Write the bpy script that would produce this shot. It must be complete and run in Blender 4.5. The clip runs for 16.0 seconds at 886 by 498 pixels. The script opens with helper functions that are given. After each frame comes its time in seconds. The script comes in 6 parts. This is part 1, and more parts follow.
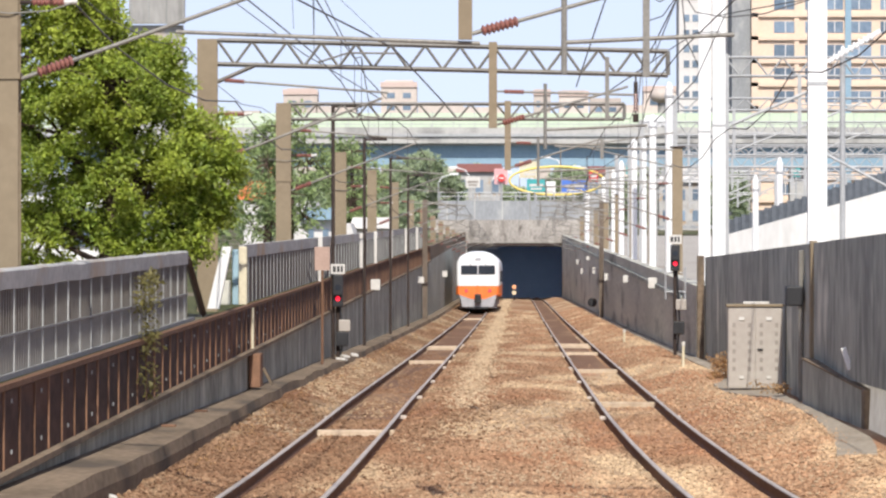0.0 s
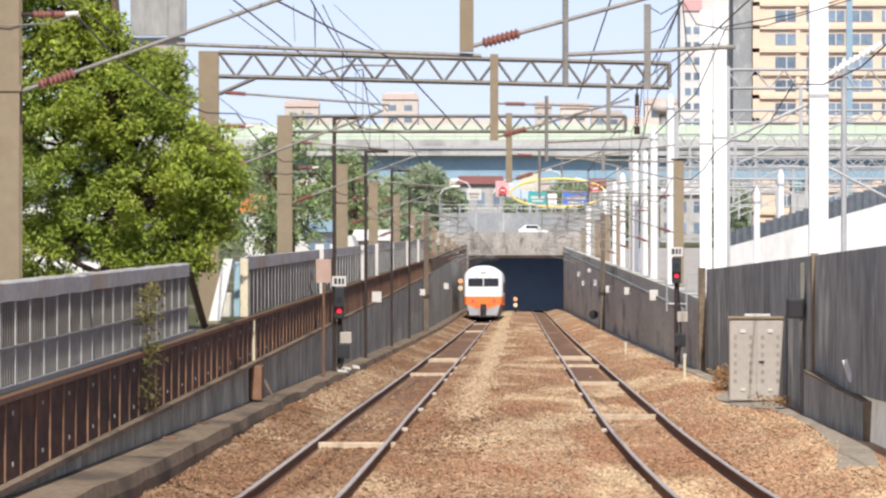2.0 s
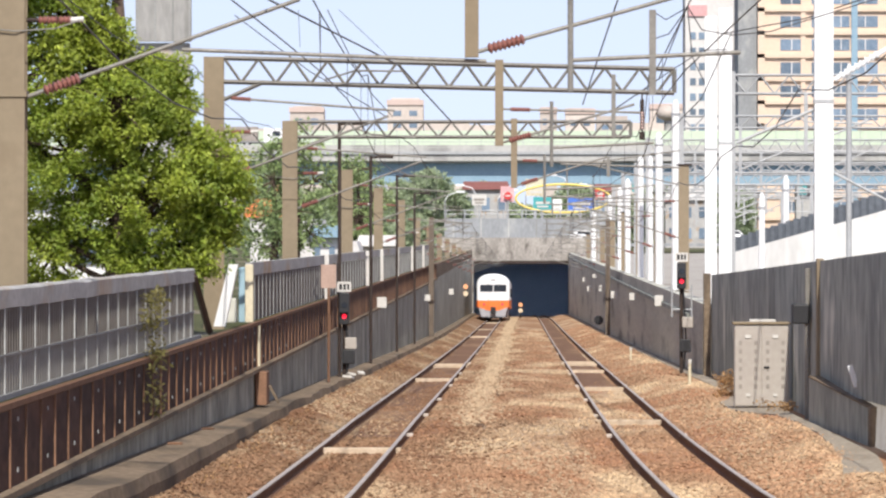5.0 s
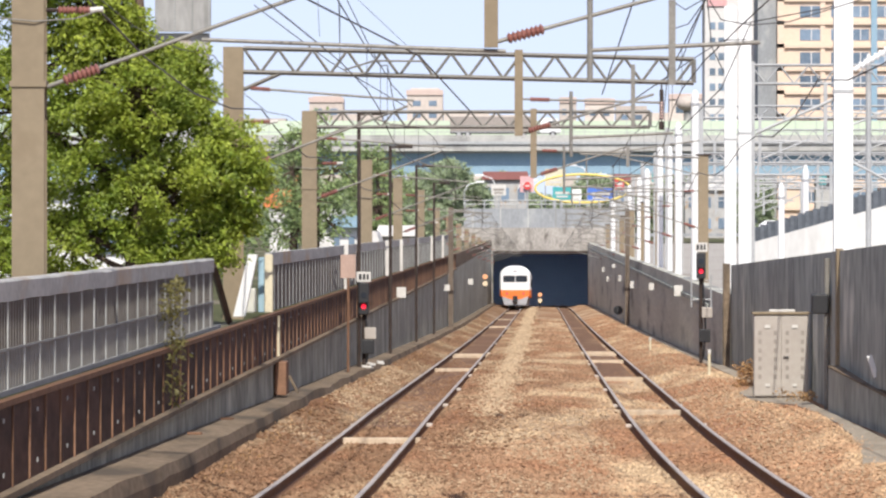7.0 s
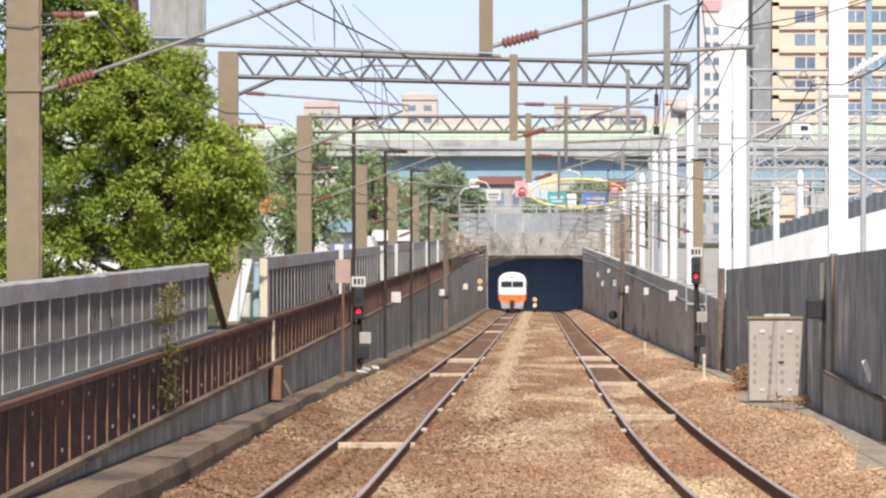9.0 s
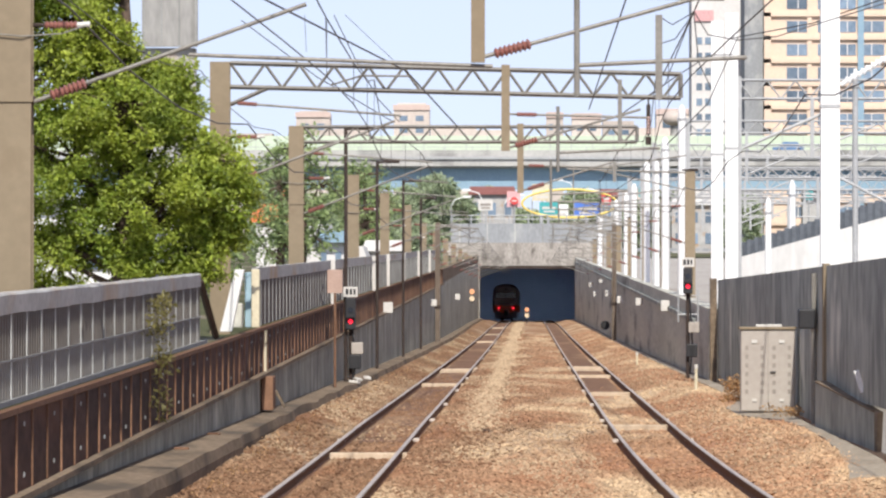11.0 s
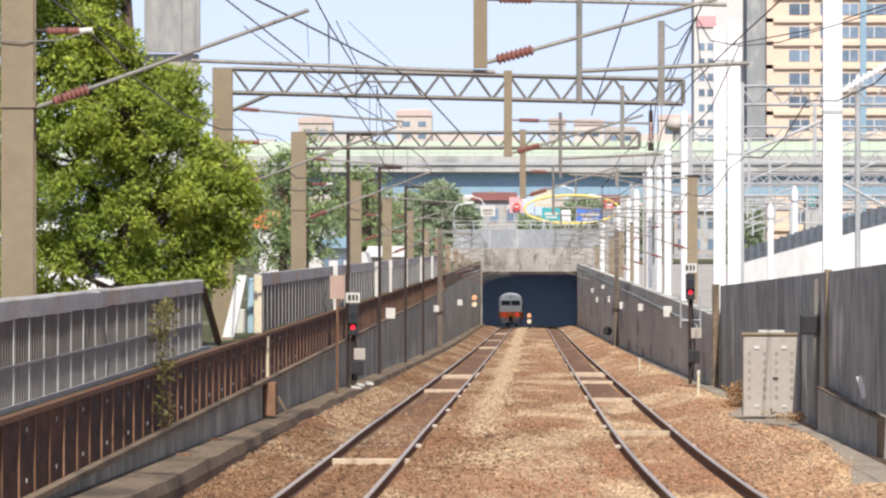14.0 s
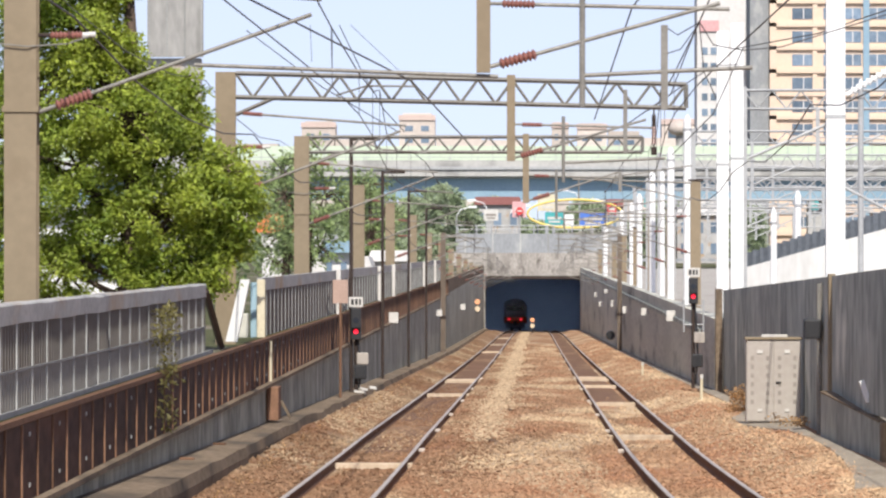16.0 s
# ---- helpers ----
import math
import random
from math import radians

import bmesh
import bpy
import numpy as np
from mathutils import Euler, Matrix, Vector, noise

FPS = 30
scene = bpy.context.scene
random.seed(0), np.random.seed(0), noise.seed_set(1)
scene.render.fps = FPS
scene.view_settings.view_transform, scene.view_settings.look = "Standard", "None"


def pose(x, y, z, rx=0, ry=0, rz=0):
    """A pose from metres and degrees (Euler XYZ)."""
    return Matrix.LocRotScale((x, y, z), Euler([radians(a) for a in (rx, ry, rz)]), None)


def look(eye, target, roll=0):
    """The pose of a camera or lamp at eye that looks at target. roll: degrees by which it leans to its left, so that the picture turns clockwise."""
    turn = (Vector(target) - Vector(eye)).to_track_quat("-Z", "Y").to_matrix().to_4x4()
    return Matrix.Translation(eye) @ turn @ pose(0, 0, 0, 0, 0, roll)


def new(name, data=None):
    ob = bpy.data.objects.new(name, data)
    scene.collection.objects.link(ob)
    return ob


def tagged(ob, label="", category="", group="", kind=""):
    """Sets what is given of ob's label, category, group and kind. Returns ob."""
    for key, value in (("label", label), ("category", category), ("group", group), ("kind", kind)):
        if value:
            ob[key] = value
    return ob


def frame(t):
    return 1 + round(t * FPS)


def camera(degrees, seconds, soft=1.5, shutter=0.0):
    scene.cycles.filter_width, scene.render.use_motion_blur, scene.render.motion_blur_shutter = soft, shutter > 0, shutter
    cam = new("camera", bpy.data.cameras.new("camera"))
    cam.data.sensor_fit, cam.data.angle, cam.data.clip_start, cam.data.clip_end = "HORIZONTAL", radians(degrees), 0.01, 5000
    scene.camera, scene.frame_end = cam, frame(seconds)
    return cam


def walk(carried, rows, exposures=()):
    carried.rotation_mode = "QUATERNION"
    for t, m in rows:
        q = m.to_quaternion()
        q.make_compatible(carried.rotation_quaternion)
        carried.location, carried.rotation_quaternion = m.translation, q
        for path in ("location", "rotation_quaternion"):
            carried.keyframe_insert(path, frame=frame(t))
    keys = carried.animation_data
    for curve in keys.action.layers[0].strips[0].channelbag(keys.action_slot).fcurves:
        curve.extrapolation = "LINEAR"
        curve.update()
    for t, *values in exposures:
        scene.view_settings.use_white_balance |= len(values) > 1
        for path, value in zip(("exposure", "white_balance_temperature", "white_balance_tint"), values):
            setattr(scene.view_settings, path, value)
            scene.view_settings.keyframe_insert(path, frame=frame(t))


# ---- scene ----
EYE = 2.8
cam = camera(8.965, 16.0, soft=2.35)
PATH = [(0, 0.747, -0.320), (0.5, 0.764, -0.294), (1, 0.755, -0.285), (1.5, 0.755, -0.258), (2, 0.760, -0.196), (2.5, 0.791, -0.144),
        (3, 0.808, -0.092), (3.5, 0.825, -0.092), (4, 0.808, -0.100), (6.5, 0.865, -0.223), (7, 1.009, -0.241), (7.5, 0.992, -0.241),
        (8, 0.966, -0.215), (8.5, 0.966, -0.197), (9, 0.957, -0.193), (11.5, 0.869, -0.070), (12, 0.869, -0.065), (12.5, 0.869, -0.070),
        (13, 0.869, -0.052), (13.5, 0.904, -0.039), (14, 0.900, -0.030), (14.5, 0.926, -0.004), (15, 0.940, -0.013), (15.5, 0.940, 0.014), (16, 0.931, 0.014)]
walk(cam, [(t, pose(0, 0, EYE, 90 + pitch, 0, yaw)) for t, yaw, pitch in PATH], exposures=[(0.0, 0.60), (16.0, 0.60)])

# ---- light ----
SUN_EL, SUN_AZ = 46.0, 176.0      # azimuth of the sun, clockwise from +y
world = bpy.data.worlds.new("world")
scene.world = world
world.use_nodes = True
wn, wl = world.node_tree.nodes, world.node_tree.links
sky = wn.new("ShaderNodeTexSky")
sky.sky_type, sky.sun_disc = "NISHITA", False
sky.sun_elevation, sky.sun_rotation = radians(SUN_EL), radians(SUN_AZ)
sky.air_density, sky.dust_density, sky.ozone_density = 1.0, 1.0, 1.0
# a hazy sky: the horizon glow lifted a little and the blue washed out
co_w, lift, haze, tint = wn.new("ShaderNodeTexCoord"), wn.new("ShaderNodeMapping"), wn.new("ShaderNodeHueSaturation"), wn.new("ShaderNodeMix")
lift.inputs["Location"].default_value = (0, 0, 0.085)
wl.new(co_w.outputs["Generated"], lift.inputs[0])
wl.new(lift.outputs[0], sky.inputs[0])
haze.inputs["Saturation"].default_value = 0.5
wl.new(sky.outputs[0], haze.inputs["Color"])
tint.data_type, tint.blend_type = "RGBA", "MULTIPLY"
tint.inputs[0].default_value = 1.0
tint.inputs[7].default_value = (0.81, 0.82, 0.97, 1)
wl.new(haze.outputs[0], tint.inputs[6])
wl.new(tint.outputs[2], wn["Background"].inputs[0])
wn["Background"].inputs[1].default_value = 0.112
sun = new("sun", bpy.data.lights.new("sun", "SUN"))
sun.data.energy, sun.data.angle, sun.data.color = 3.6, radians(0.6), (1.0, 0.95, 0.87)
sx, sy = math.sin(radians(SUN_AZ)), math.cos(radians(SUN_AZ))
sun.matrix_world = look((0, 0, 60), (-sx * 60, -sy * 60, 60 - 60 * math.tan(radians(SUN_EL))))


# ---- materials ----
def mat(name, a, b=None, rough=0.8, metal=0.0, scale=3.0, fine=40.0, bump=0.2, dist=0.02, stretch=(1, 1, 1), stain=None, stain_at=0.55, stain_scale=1.0, island=0.0, obj=False, rand=0.0, patch=None, patch_scale=1.0, patch_at=0.5):
    """Two tones mixed by coarse and fine noise, with stains of a third tone and fine relief."""
    m = bpy.data.materials.new(name)
    m.use_nodes = True
    n, l = m.node_tree.nodes, m.node_tree.links
    bsdf = n["Principled BSDF"]
    b = b or tuple(c * 0.75 for c in a)
    co = n.new("ShaderNodeTexCoord")
    mp = n.new("ShaderNodeMapping")
    mp.inputs["Scale"].default_value = stretch
    if obj:
        l.new(co.outputs["Object"], mp.inputs[0])
    else:
        geo = n.new("ShaderNodeNewGeometry")
        l.new(geo.outputs["Position"], mp.inputs[0])

    def tex(s, detail=4.0):
        t = n.new("ShaderNodeTexNoise")
        t.inputs["Scale"].default_value, t.inputs["Detail"].default_value = s, detail
        l.new(mp.outputs[0], t.inputs["Vector"])
        return t

    def blend(fac, c1, c2):
        x = n.new("ShaderNodeMix")
        x.data_type = "RGBA"
        for sock, c in ((x.inputs[6], c1), (x.inputs[7], c2)):
            if isinstance(c, tuple):
                sock.default_value = (*c, 1)
            else:
                l.new(c, sock)
        l.new(fac, x.inputs[0])
        return x.outputs[2]

    def ramp(sock, lo, hi):
        r = n.new("ShaderNodeMapRange")
        r.inputs[1].default_value, r.inputs[2].default_value = lo, hi
        l.new(sock, r.inputs[0])
        return r.outputs[0]

    big, small = tex(scale), tex(fine, 6.0)
    add = n.new("ShaderNodeMath")
    add.operation = "ADD"
    l.new(big.outputs[0], add.inputs[0])
    l.new(small.outputs[0], add.inputs[1])
    col = blend(ramp(add.outputs[0], 0.75, 1.25), a, b)
    if patch:
        pt = tex(patch_scale, 3.0)
        col = blend(ramp(pt.outputs[0], patch_at, patch_at + 0.12), col, patch)
    if stain:
        st = tex(stain_scale, 5.0)
        col = blend(ramp(st.outputs[0], stain_at, stain_at + 0.14), col, stain)
    if island or rand:
        hsv = n.new("ShaderNodeHueSaturation")
        if island:
            src = n.new("ShaderNodeNewGeometry").outputs["Random Per Island"]
            amp = island
        else:
            src, amp = n.new("ShaderNodeObjectInfo").outputs["Random"], rand
        mr = n.new("ShaderNodeMapRange")
        mr.inputs[3].default_value, mr.inputs[4].default_value = 1 - amp, 1 + amp
        l.new(src, mr.inputs[0])
        l.new(mr.outputs[0], hsv.inputs["Value"])
        l.new(col, hsv.inputs["Color"])
        col = hsv.outputs[0]
    l.new(col, bsdf.inputs["Base Color"])
    bsdf.inputs["Metallic"].default_value = metal
    if rough >= 0.65 and not metal:
        bsdf.inputs["Specular IOR Level"].default_value = 0.12
    l.new(ramp(small.outputs[0], 0.0, 1.0), (rr := n.new("ShaderNodeMapRange")).inputs[0])
    rr.inputs[3].default_value, rr.inputs[4].default_value = max(0.05, rough - 0.12), min(1.0, rough + 0.12)
    l.new(rr.outputs[0], bsdf.inputs["Roughness"])
    if bump:
        bp = n.new("ShaderNodeBump")
        bp.inputs["Strength"].default_value, bp.inputs["Distance"].default_value = bump, dist
        l.new(small.outputs[0], bp.inputs["Height"])
        l.new(bp.outputs[0], bsdf.inputs["Normal"])
    return m


def glow(name, colour, strength):
    m = bpy.data.materials.new(name)
    m.use_nodes = True
    bsdf = m.node_tree.nodes["Principled BSDF"]
    bsdf.inputs["Base Color"].default_value = (*colour, 1)
    bsdf.inputs["Emission Color"].default_value = (*colour, 1)
    bsdf.inputs["Emission Strength"].default_value = strength
    return m


def leaf_mat(name, a, b):
    m = mat(name, a, b, rough=0.5, scale=0.9, fine=7.0, bump=0.0, island=0.45)
    bsdf = m.node_tree.nodes["Principled BSDF"]
    m.node_tree.links.new(bsdf.inputs["Base Color"].links[0].from_socket, (tr := m.node_tree.nodes.new("ShaderNodeBsdfTranslucent")).inputs[0])
    mix = m.node_tree.nodes.new("ShaderNodeMixShader")
    mix.inputs[0].default_value = 0.5
    m.node_tree.links.new(bsdf.outputs[0], mix.inputs[1])
    m.node_tree.links.new(tr.outputs[0], mix.inputs[2])
    m.node_tree.links.new(mix.outputs[0], m.node_tree.nodes["Material Output"].inputs[0])
    return m


BALLAST = mat("ballast", (0.335, 0.198, 0.112), (0.205, 0.116, 0.063), 0.95, scale=0.5, fine=17, bump=0.7, dist=0.03, stretch=(1, 0.14, 1), stain=(0.43, 0.32, 0.21), stain_at=0.49, stain_scale=0.55, patch=(0.295, 0.16, 0.092), patch_scale=0.9, patch_at=0.5)
STONE = mat("ballast_stone", (0.37, 0.228, 0.138), (0.24, 0.142, 0.084), 0.9, scale=0.5, fine=9, bump=0.2, stretch=(1, 0.14, 1), island=0.3, stain=(0.46, 0.335, 0.21), stain_at=0.49, stain_scale=0.55, patch=(0.295, 0.16, 0.092), patch_scale=0.9, patch_at=0.5)
RUSTY_STONE = mat("rusty_stone", (0.22, 0.12, 0.068), (0.14, 0.078, 0.046), 0.9, scale=0.6, fine=9, bump=0.2, island=0.4)
PALE_STONE = mat("pale_stone", (0.44, 0.33, 0.215), (0.34, 0.245, 0.155), 0.9, scale=0.6, fine=9, bump=0.2, island=0.3)
RAIL_SIDE = mat("rusty_rail", (0.21, 0.112, 0.066), (0.14, 0.075, 0.045), 0.8, scale=4, fine=40)
RAIL_TOP = mat("worn_rail_head", (0.50, 0.44, 0.39), (0.40, 0.34, 0.29), 0.5, metal=0.15, scale=1, fine=20, bump=0.05)
SLEEPER = mat("concrete_sleeper", (0.58, 0.47, 0.35), (0.44, 0.34, 0.24), 0.9, scale=4, fine=30, rand=0.15)
CLIP = mat("pale_clip", (0.6, 0.52, 0.45), None, 0.7)
CONCRETE = mat("stained_concrete", (0.60, 0.585, 0.50), (0.42, 0.41, 0.355), 0.9, scale=0.5, fine=7, stretch=(1, 0.1, 0.8), stain=(0.20, 0.195, 0.175), stain_at=0.56, stain_scale=0.8)
DARK_CONCRETE = mat("dark_weathered_concrete", (0.46, 0.475, 0.425), (0.22, 0.235, 0.215), 0.9, scale=0.9, fine=8, stretch=(1, 0.22, 0.2), stain=(0.64, 0.635, 0.56), stain_at=0.58, stain_scale=2.2)
LEDGE = mat("walkway_concrete", (0.245, 0.185, 0.13), (0.145, 0.11, 0.077), 0.9, scale=1.0, fine=11, stretch=(1, 0.25, 1), stain=(0.10, 0.08, 0.062), stain_at=0.52, stain_scale=1.1)
KERB = mat("pale_kerb_concrete", (0.37, 0.32, 0.255), (0.25, 0.21, 0.165), 0.9, scale=1.0, fine=14, stretch=(1, 0.3, 1), stain=(0.17, 0.145, 0.12), stain_at=0.55, stain_scale=0.9)
WEST_CONCRETE = mat("streaked_dark_concrete", (0.46, 0.45, 0.38), (0.20, 0.205, 0.175), 0.9, scale=0.9, fine=8, stretch=(1, 0.42, 0.3), stain=(0.64, 0.62, 0.54), stain_at=0.57, stain_scale=1.5)
PORTAL = mat("streaked_portal_concrete", (0.42, 0.39, 0.35), (0.25, 0.23, 0.205), 0.9, scale=1.1, fine=6, stretch=(1, 1, 0.55), stain=(0.14, 0.125, 0.11), stain_at=0.55, stain_scale=1.2)
TUNNEL = mat("sooty_tunnel_lining", (0.40, 0.41, 0.43), (0.30, 0.31, 0.33), 0.9, scale=0.6, fine=6)
# pale tone for the added end wall that imitates haze in the tunnel
HAZE_WALL = mat("pale_haze_backdrop", (0.62, 0.64, 0.68), (0.55, 0.57, 0.61), 0.9, scale=0.4, fine=4)
RUST = mat("rusty_steel_sheet", (0.078, 0.034, 0.024), (0.038, 0.02, 0.016), 0.7, scale=1.0, fine=14, stretch=(1, 0.12, 0.5), stain=(0.14, 0.062, 0.038), stain_at=0.6, stain_scale=1.2, rand=0.3)
RUST_RIB = mat("rusty_rib", (0.25, 0.14, 0.088), (0.155, 0.088, 0.057), 0.8, scale=3, fine=30, rand=0.3)
FENCE = mat("weathered_grey_fence", (0.34, 0.345, 0.335), (0.25, 0.25, 0.24), 0.75, scale=1.5, fine=20, rand=0.15)
GREY_POST = mat("pale_grey_post", (0.42, 0.425, 0.41), (0.31, 0.315, 0.305), 0.75, scale=2, fine=18, rand=0.2)
FENCE_BEAM = mat("fence_top_beam", (0.46, 0.45, 0.43), (0.33, 0.32, 0.305), 0.85, scale=1.0, fine=12, stretch=(1, 0.4, 1), stain=(0.40, 0.29, 0.19), stain_at=0.56, stain_scale=0.8)
FENCE_BACK = mat("mesh_backing", (0.36, 0.355, 0.33), (0.25, 0.245, 0.225), 0.9, scale=0.7, fine=10, stretch=(1, 0.12, 1), stain=(0.20, 0.185, 0.165), stain_at=0.53, stain_scale=0.9)
BROWN_BACK = mat("brown_mesh_backing", (0.15, 0.122, 0.106), (0.10, 0.082, 0.072), 0.9, scale=0.7, fine=10, stretch=(1, 0.12, 0.4))
MAST = mat("tan_steel_mast", (0.265, 0.212, 0.143), (0.228, 0.181, 0.122), 0.7, scale=0.7, fine=9, bump=0.05, stain=(0.20, 0.152, 0.10), stain_at=0.6, stain_scale=1.2)
GALV = mat("galvanised_steel", (0.25, 0.235, 0.205), (0.17, 0.158, 0.14), 0.6, metal=0.2, scale=2, fine=25, bump=0.08)
WHITE_MAST = mat("white_painted_mast", (0.80, 0.80, 0.79), (0.72, 0.72, 0.71), 0.5, scale=1.2, fine=15, bump=0.06, stain=(0.60, 0.57, 0.53), stain_at=0.64, stain_scale=0.9)
PALE_STEEL = mat("pale_lattice_steel", (0.42, 0.425, 0.425), (0.32, 0.325, 0.325), 0.5, metal=0.1, scale=2, fine=18, bump=0.05)
DARK_POLE = mat("dark_brown_pole", (0.06, 0.045, 0.038), (0.04, 0.03, 0.027), 0.7, scale=2, fine=20)
INSUL = mat("red_brown_porcelain", (0.29, 0.125, 0.10), (0.21, 0.09, 0.072), 0.35, scale=4, fine=30, bump=0.03)
WIRE = mat("overhead_wire", (0.07, 0.065, 0.065), (0.045, 0.042, 0.042), 0.6, scale=2, fine=20, bump=0.0)
BLACK = mat("black_steel", (0.022, 0.022, 0.024), (0.014, 0.014, 0.016), 0.6, scale=3, fine=30)
CABINET = mat("grey_cabinet_paint", (0.41, 0.37, 0.325), (0.36, 0.32, 0.28), 0.6, scale=1.6, fine=9, bump=0.03, stain=(0.29, 0.24, 0.195), stain_at=0.6, stain_scale=1.8)
BARS = mat("faded_lettering", (0.335, 0.30, 0.265), None, 0.8)
PLATE = mat("pale_plate", (0.62, 0.60, 0.56), (0.52, 0.50, 0.46), 0.7, scale=3, fine=20)
PINK_BOARD = mat("faded_pink_board", (0.46, 0.33, 0.27), (0.38, 0.27, 0.22), 0.8, scale=3, fine=20)
SLATE = mat("slate_grey_railing", (0.13, 0.145, 0.165), (0.09, 0.10, 0.115), 0.7, scale=0.6, fine=6)
BUILDING_GREY = mat("weathered_facade", (0.36, 0.35, 0.33), (0.25, 0.245, 0.235), 0.85, scale=1.2, fine=8, stretch=(1, 1, 0.3), stain=(0.16, 0.155, 0.145), stain_at=0.55, stain_scale=1.5)
WALL_POST = mat("brown_post_paint", (0.17, 0.135, 0.105), (0.12, 0.095, 0.075), 0.8, scale=1.5, fine=12)
CREAM = mat("cream_post_paint", (0.66, 0.60, 0.44), (0.56, 0.50, 0.36), 0.7, scale=2, fine=18, stain=(0.35, 0.26, 0.17), stain_at=0.6, stain_scale=2.5)
BLUE_POST = mat("pale_blue_paint", (0.34, 0.48, 0.55), (0.28, 0.40, 0.47), 0.7)
BARK = mat("bark", (0.11, 0.08, 0.06), (0.07, 0.05, 0.04), 0.95, scale=4, fine=40, bump=0.6, stretch=(1, 1, 0.3))
LEAF = leaf_mat("broad_leaves", (0.43, 0.485, 0.072), (0.185, 0.27, 0.038))
# next two leaf tones are paled: distance haze put into the colour
LEAF_HAZED = leaf_mat("hazed_leaves", (0.36, 0.44, 0.19), (0.23, 0.31, 0.13))
LEAF_FAR = leaf_mat("hazed_far_leaves", (0.42, 0.48, 0.30), (0.30, 0.37, 0.22))
DRY_GRASS = leaf_mat("dry_grass", (0.52, 0.33, 0.16), (0.38, 0.23, 0.11))
IVY = leaf_mat("ivy_leaves", (0.22, 0.195, 0.06), (0.12, 0.11, 0.035))
TRAIN_WHITE = mat("white_train_paint", (0.82, 0.82, 0.82), (0.78, 0.78, 0.78), 0.35, scale=0.8, fine=6, bump=0.0, obj=True)
TRAIN_ORANGE = mat("orange_train_paint", (0.88, 0.22, 0.05), (0.82, 0.18, 0.04), 0.35, scale=0.8, fine=6, bump=0.0, obj=True)
TRAIN_GREY = mat("grey_skirt", (0.40, 0.40, 0.42), (0.30, 0.30, 0.32), 0.6, scale=1.5, fine=10, bump=0.05, obj=True)
GLASS = mat("dark_tinted_glass", (0.03, 0.035, 0.045), (0.022, 0.027, 0.036), 0.1, scale=0.8, fine=2, bump=0.0, obj=True)
RED_LAMP = glow("red_lamp", (1.0, 0.02, 0.05), 0.75)
TAIL_LAMP = glow("tail_lamp", (1.0, 0.03, 0.06), 1.2)
REFLECT = mat("orange_reflector", (0.85, 0.42, 0.22), (0.78, 0.36, 0.18), 0.5, scale=3, fine=10, bump=0.0)
REFLECT_W = mat("cream_reflector", (0.82, 0.66, 0.46), None, 0.5, bump=0.0)
BARRIER_GREY = mat("grey_road_barrier", (0.31, 0.32, 0.325), (0.24, 0.248, 0.252), 0.8, scale=0.5, fine=4, stretch=(1, 1, 0.5), stain=(0.37, 0.37, 0.36), stain_at=0.55, stain_scale=0.7)
# girder blue is lightened; the haze over the viaduct is in the colour
GIRDER = mat("hazed_blue_girder_paint", (0.26, 0.38, 0.46), (0.21, 0.32, 0.41), 0.6, scale=0.3, fine=3)
DECK = mat("viaduct_concrete", (0.47, 0.46, 0.435), (0.38, 0.372, 0.352), 0.9, scale=0.2, fine=2, stain=(0.24, 0.235, 0.225), stain_at=0.55, stain_scale=0.2)
BARRIER = mat("pale_green_barrier", (0.50, 0.58, 0.44), (0.44, 0.52, 0.39), 0.7, scale=0.2, fine=2)
TOWER = mat("peach_tile_cladding", (0.72, 0.565, 0.44), (0.66, 0.51, 0.39), 0.7, scale=0.15, fine=2)
TOWER_PALE = mat("pale_facade", (0.68, 0.66, 0.64), (0.60, 0.58, 0.56), 0.8, scale=0.15, fine=2)
WINDOW = mat("window_glass", (0.20, 0.26, 0.33), (0.12, 0.17, 0.23), 0.15, scale=0.3, fine=1, bump=0.0, rand=0.4)
FAR_WALL = mat("far_block_wall", (0.60, 0.53, 0.47), (0.52, 0.45, 0.40), 0.85, scale=0.1, fine=1, rand=0.2)
RED_ROOF = mat("red_roof", (0.30, 0.13, 0.12), (0.25, 0.11, 0.10), 0.8, scale=0.5, fine=4)
PINK_RIM = mat("pale_pink_tile", (0.58, 0.46, 0.41), (0.52, 0.41, 0.36), 0.8, scale=0.5, fine=4)
# ring's yellow, desaturated to carry the haze in front of it
YELLOW = mat("hazed_yellow_paint", (0.80, 0.62, 0.16), (0.72, 0.54, 0.12), 0.5, scale=0.5, fine=4)
TEAL = mat("teal_paint", (0.06, 0.36, 0.36), (0.05, 0.30, 0.31), 0.6)
BLUE = mat("blue_paint", (0.08, 0.18, 0.55), (0.06, 0.15, 0.48), 0.6)


def value_across(m, x0, x1, v0, v1):
    """Scales the colour's value from v0 at x0 to v1 at x1."""
    n, l = m.node_tree.nodes, m.node_tree.links
    bsdf = n["Principled BSDF"]
    src = bsdf.inputs["Base Color"].links[0].from_socket
    sep, mr, hsv = n.new("ShaderNodeSeparateXYZ"), n.new("ShaderNodeMapRange"), n.new("ShaderNodeHueSaturation")
    l.new(n.new("ShaderNodeNewGeometry").outputs["Position"], sep.inputs[0])
    l.new(sep.outputs[0], mr.inputs[0])
    mr.inputs[1].default_value, mr.inputs[2].default_value, mr.inputs[3].default_value, mr.inputs[4].default_value = x0, x1, v0, v1
    l.new(mr.outputs[0], hsv.inputs["Value"])
    l.new(src, hsv.inputs["Color"])
    l.new(hsv.outputs[0], bsdf.inputs["Base Color"])


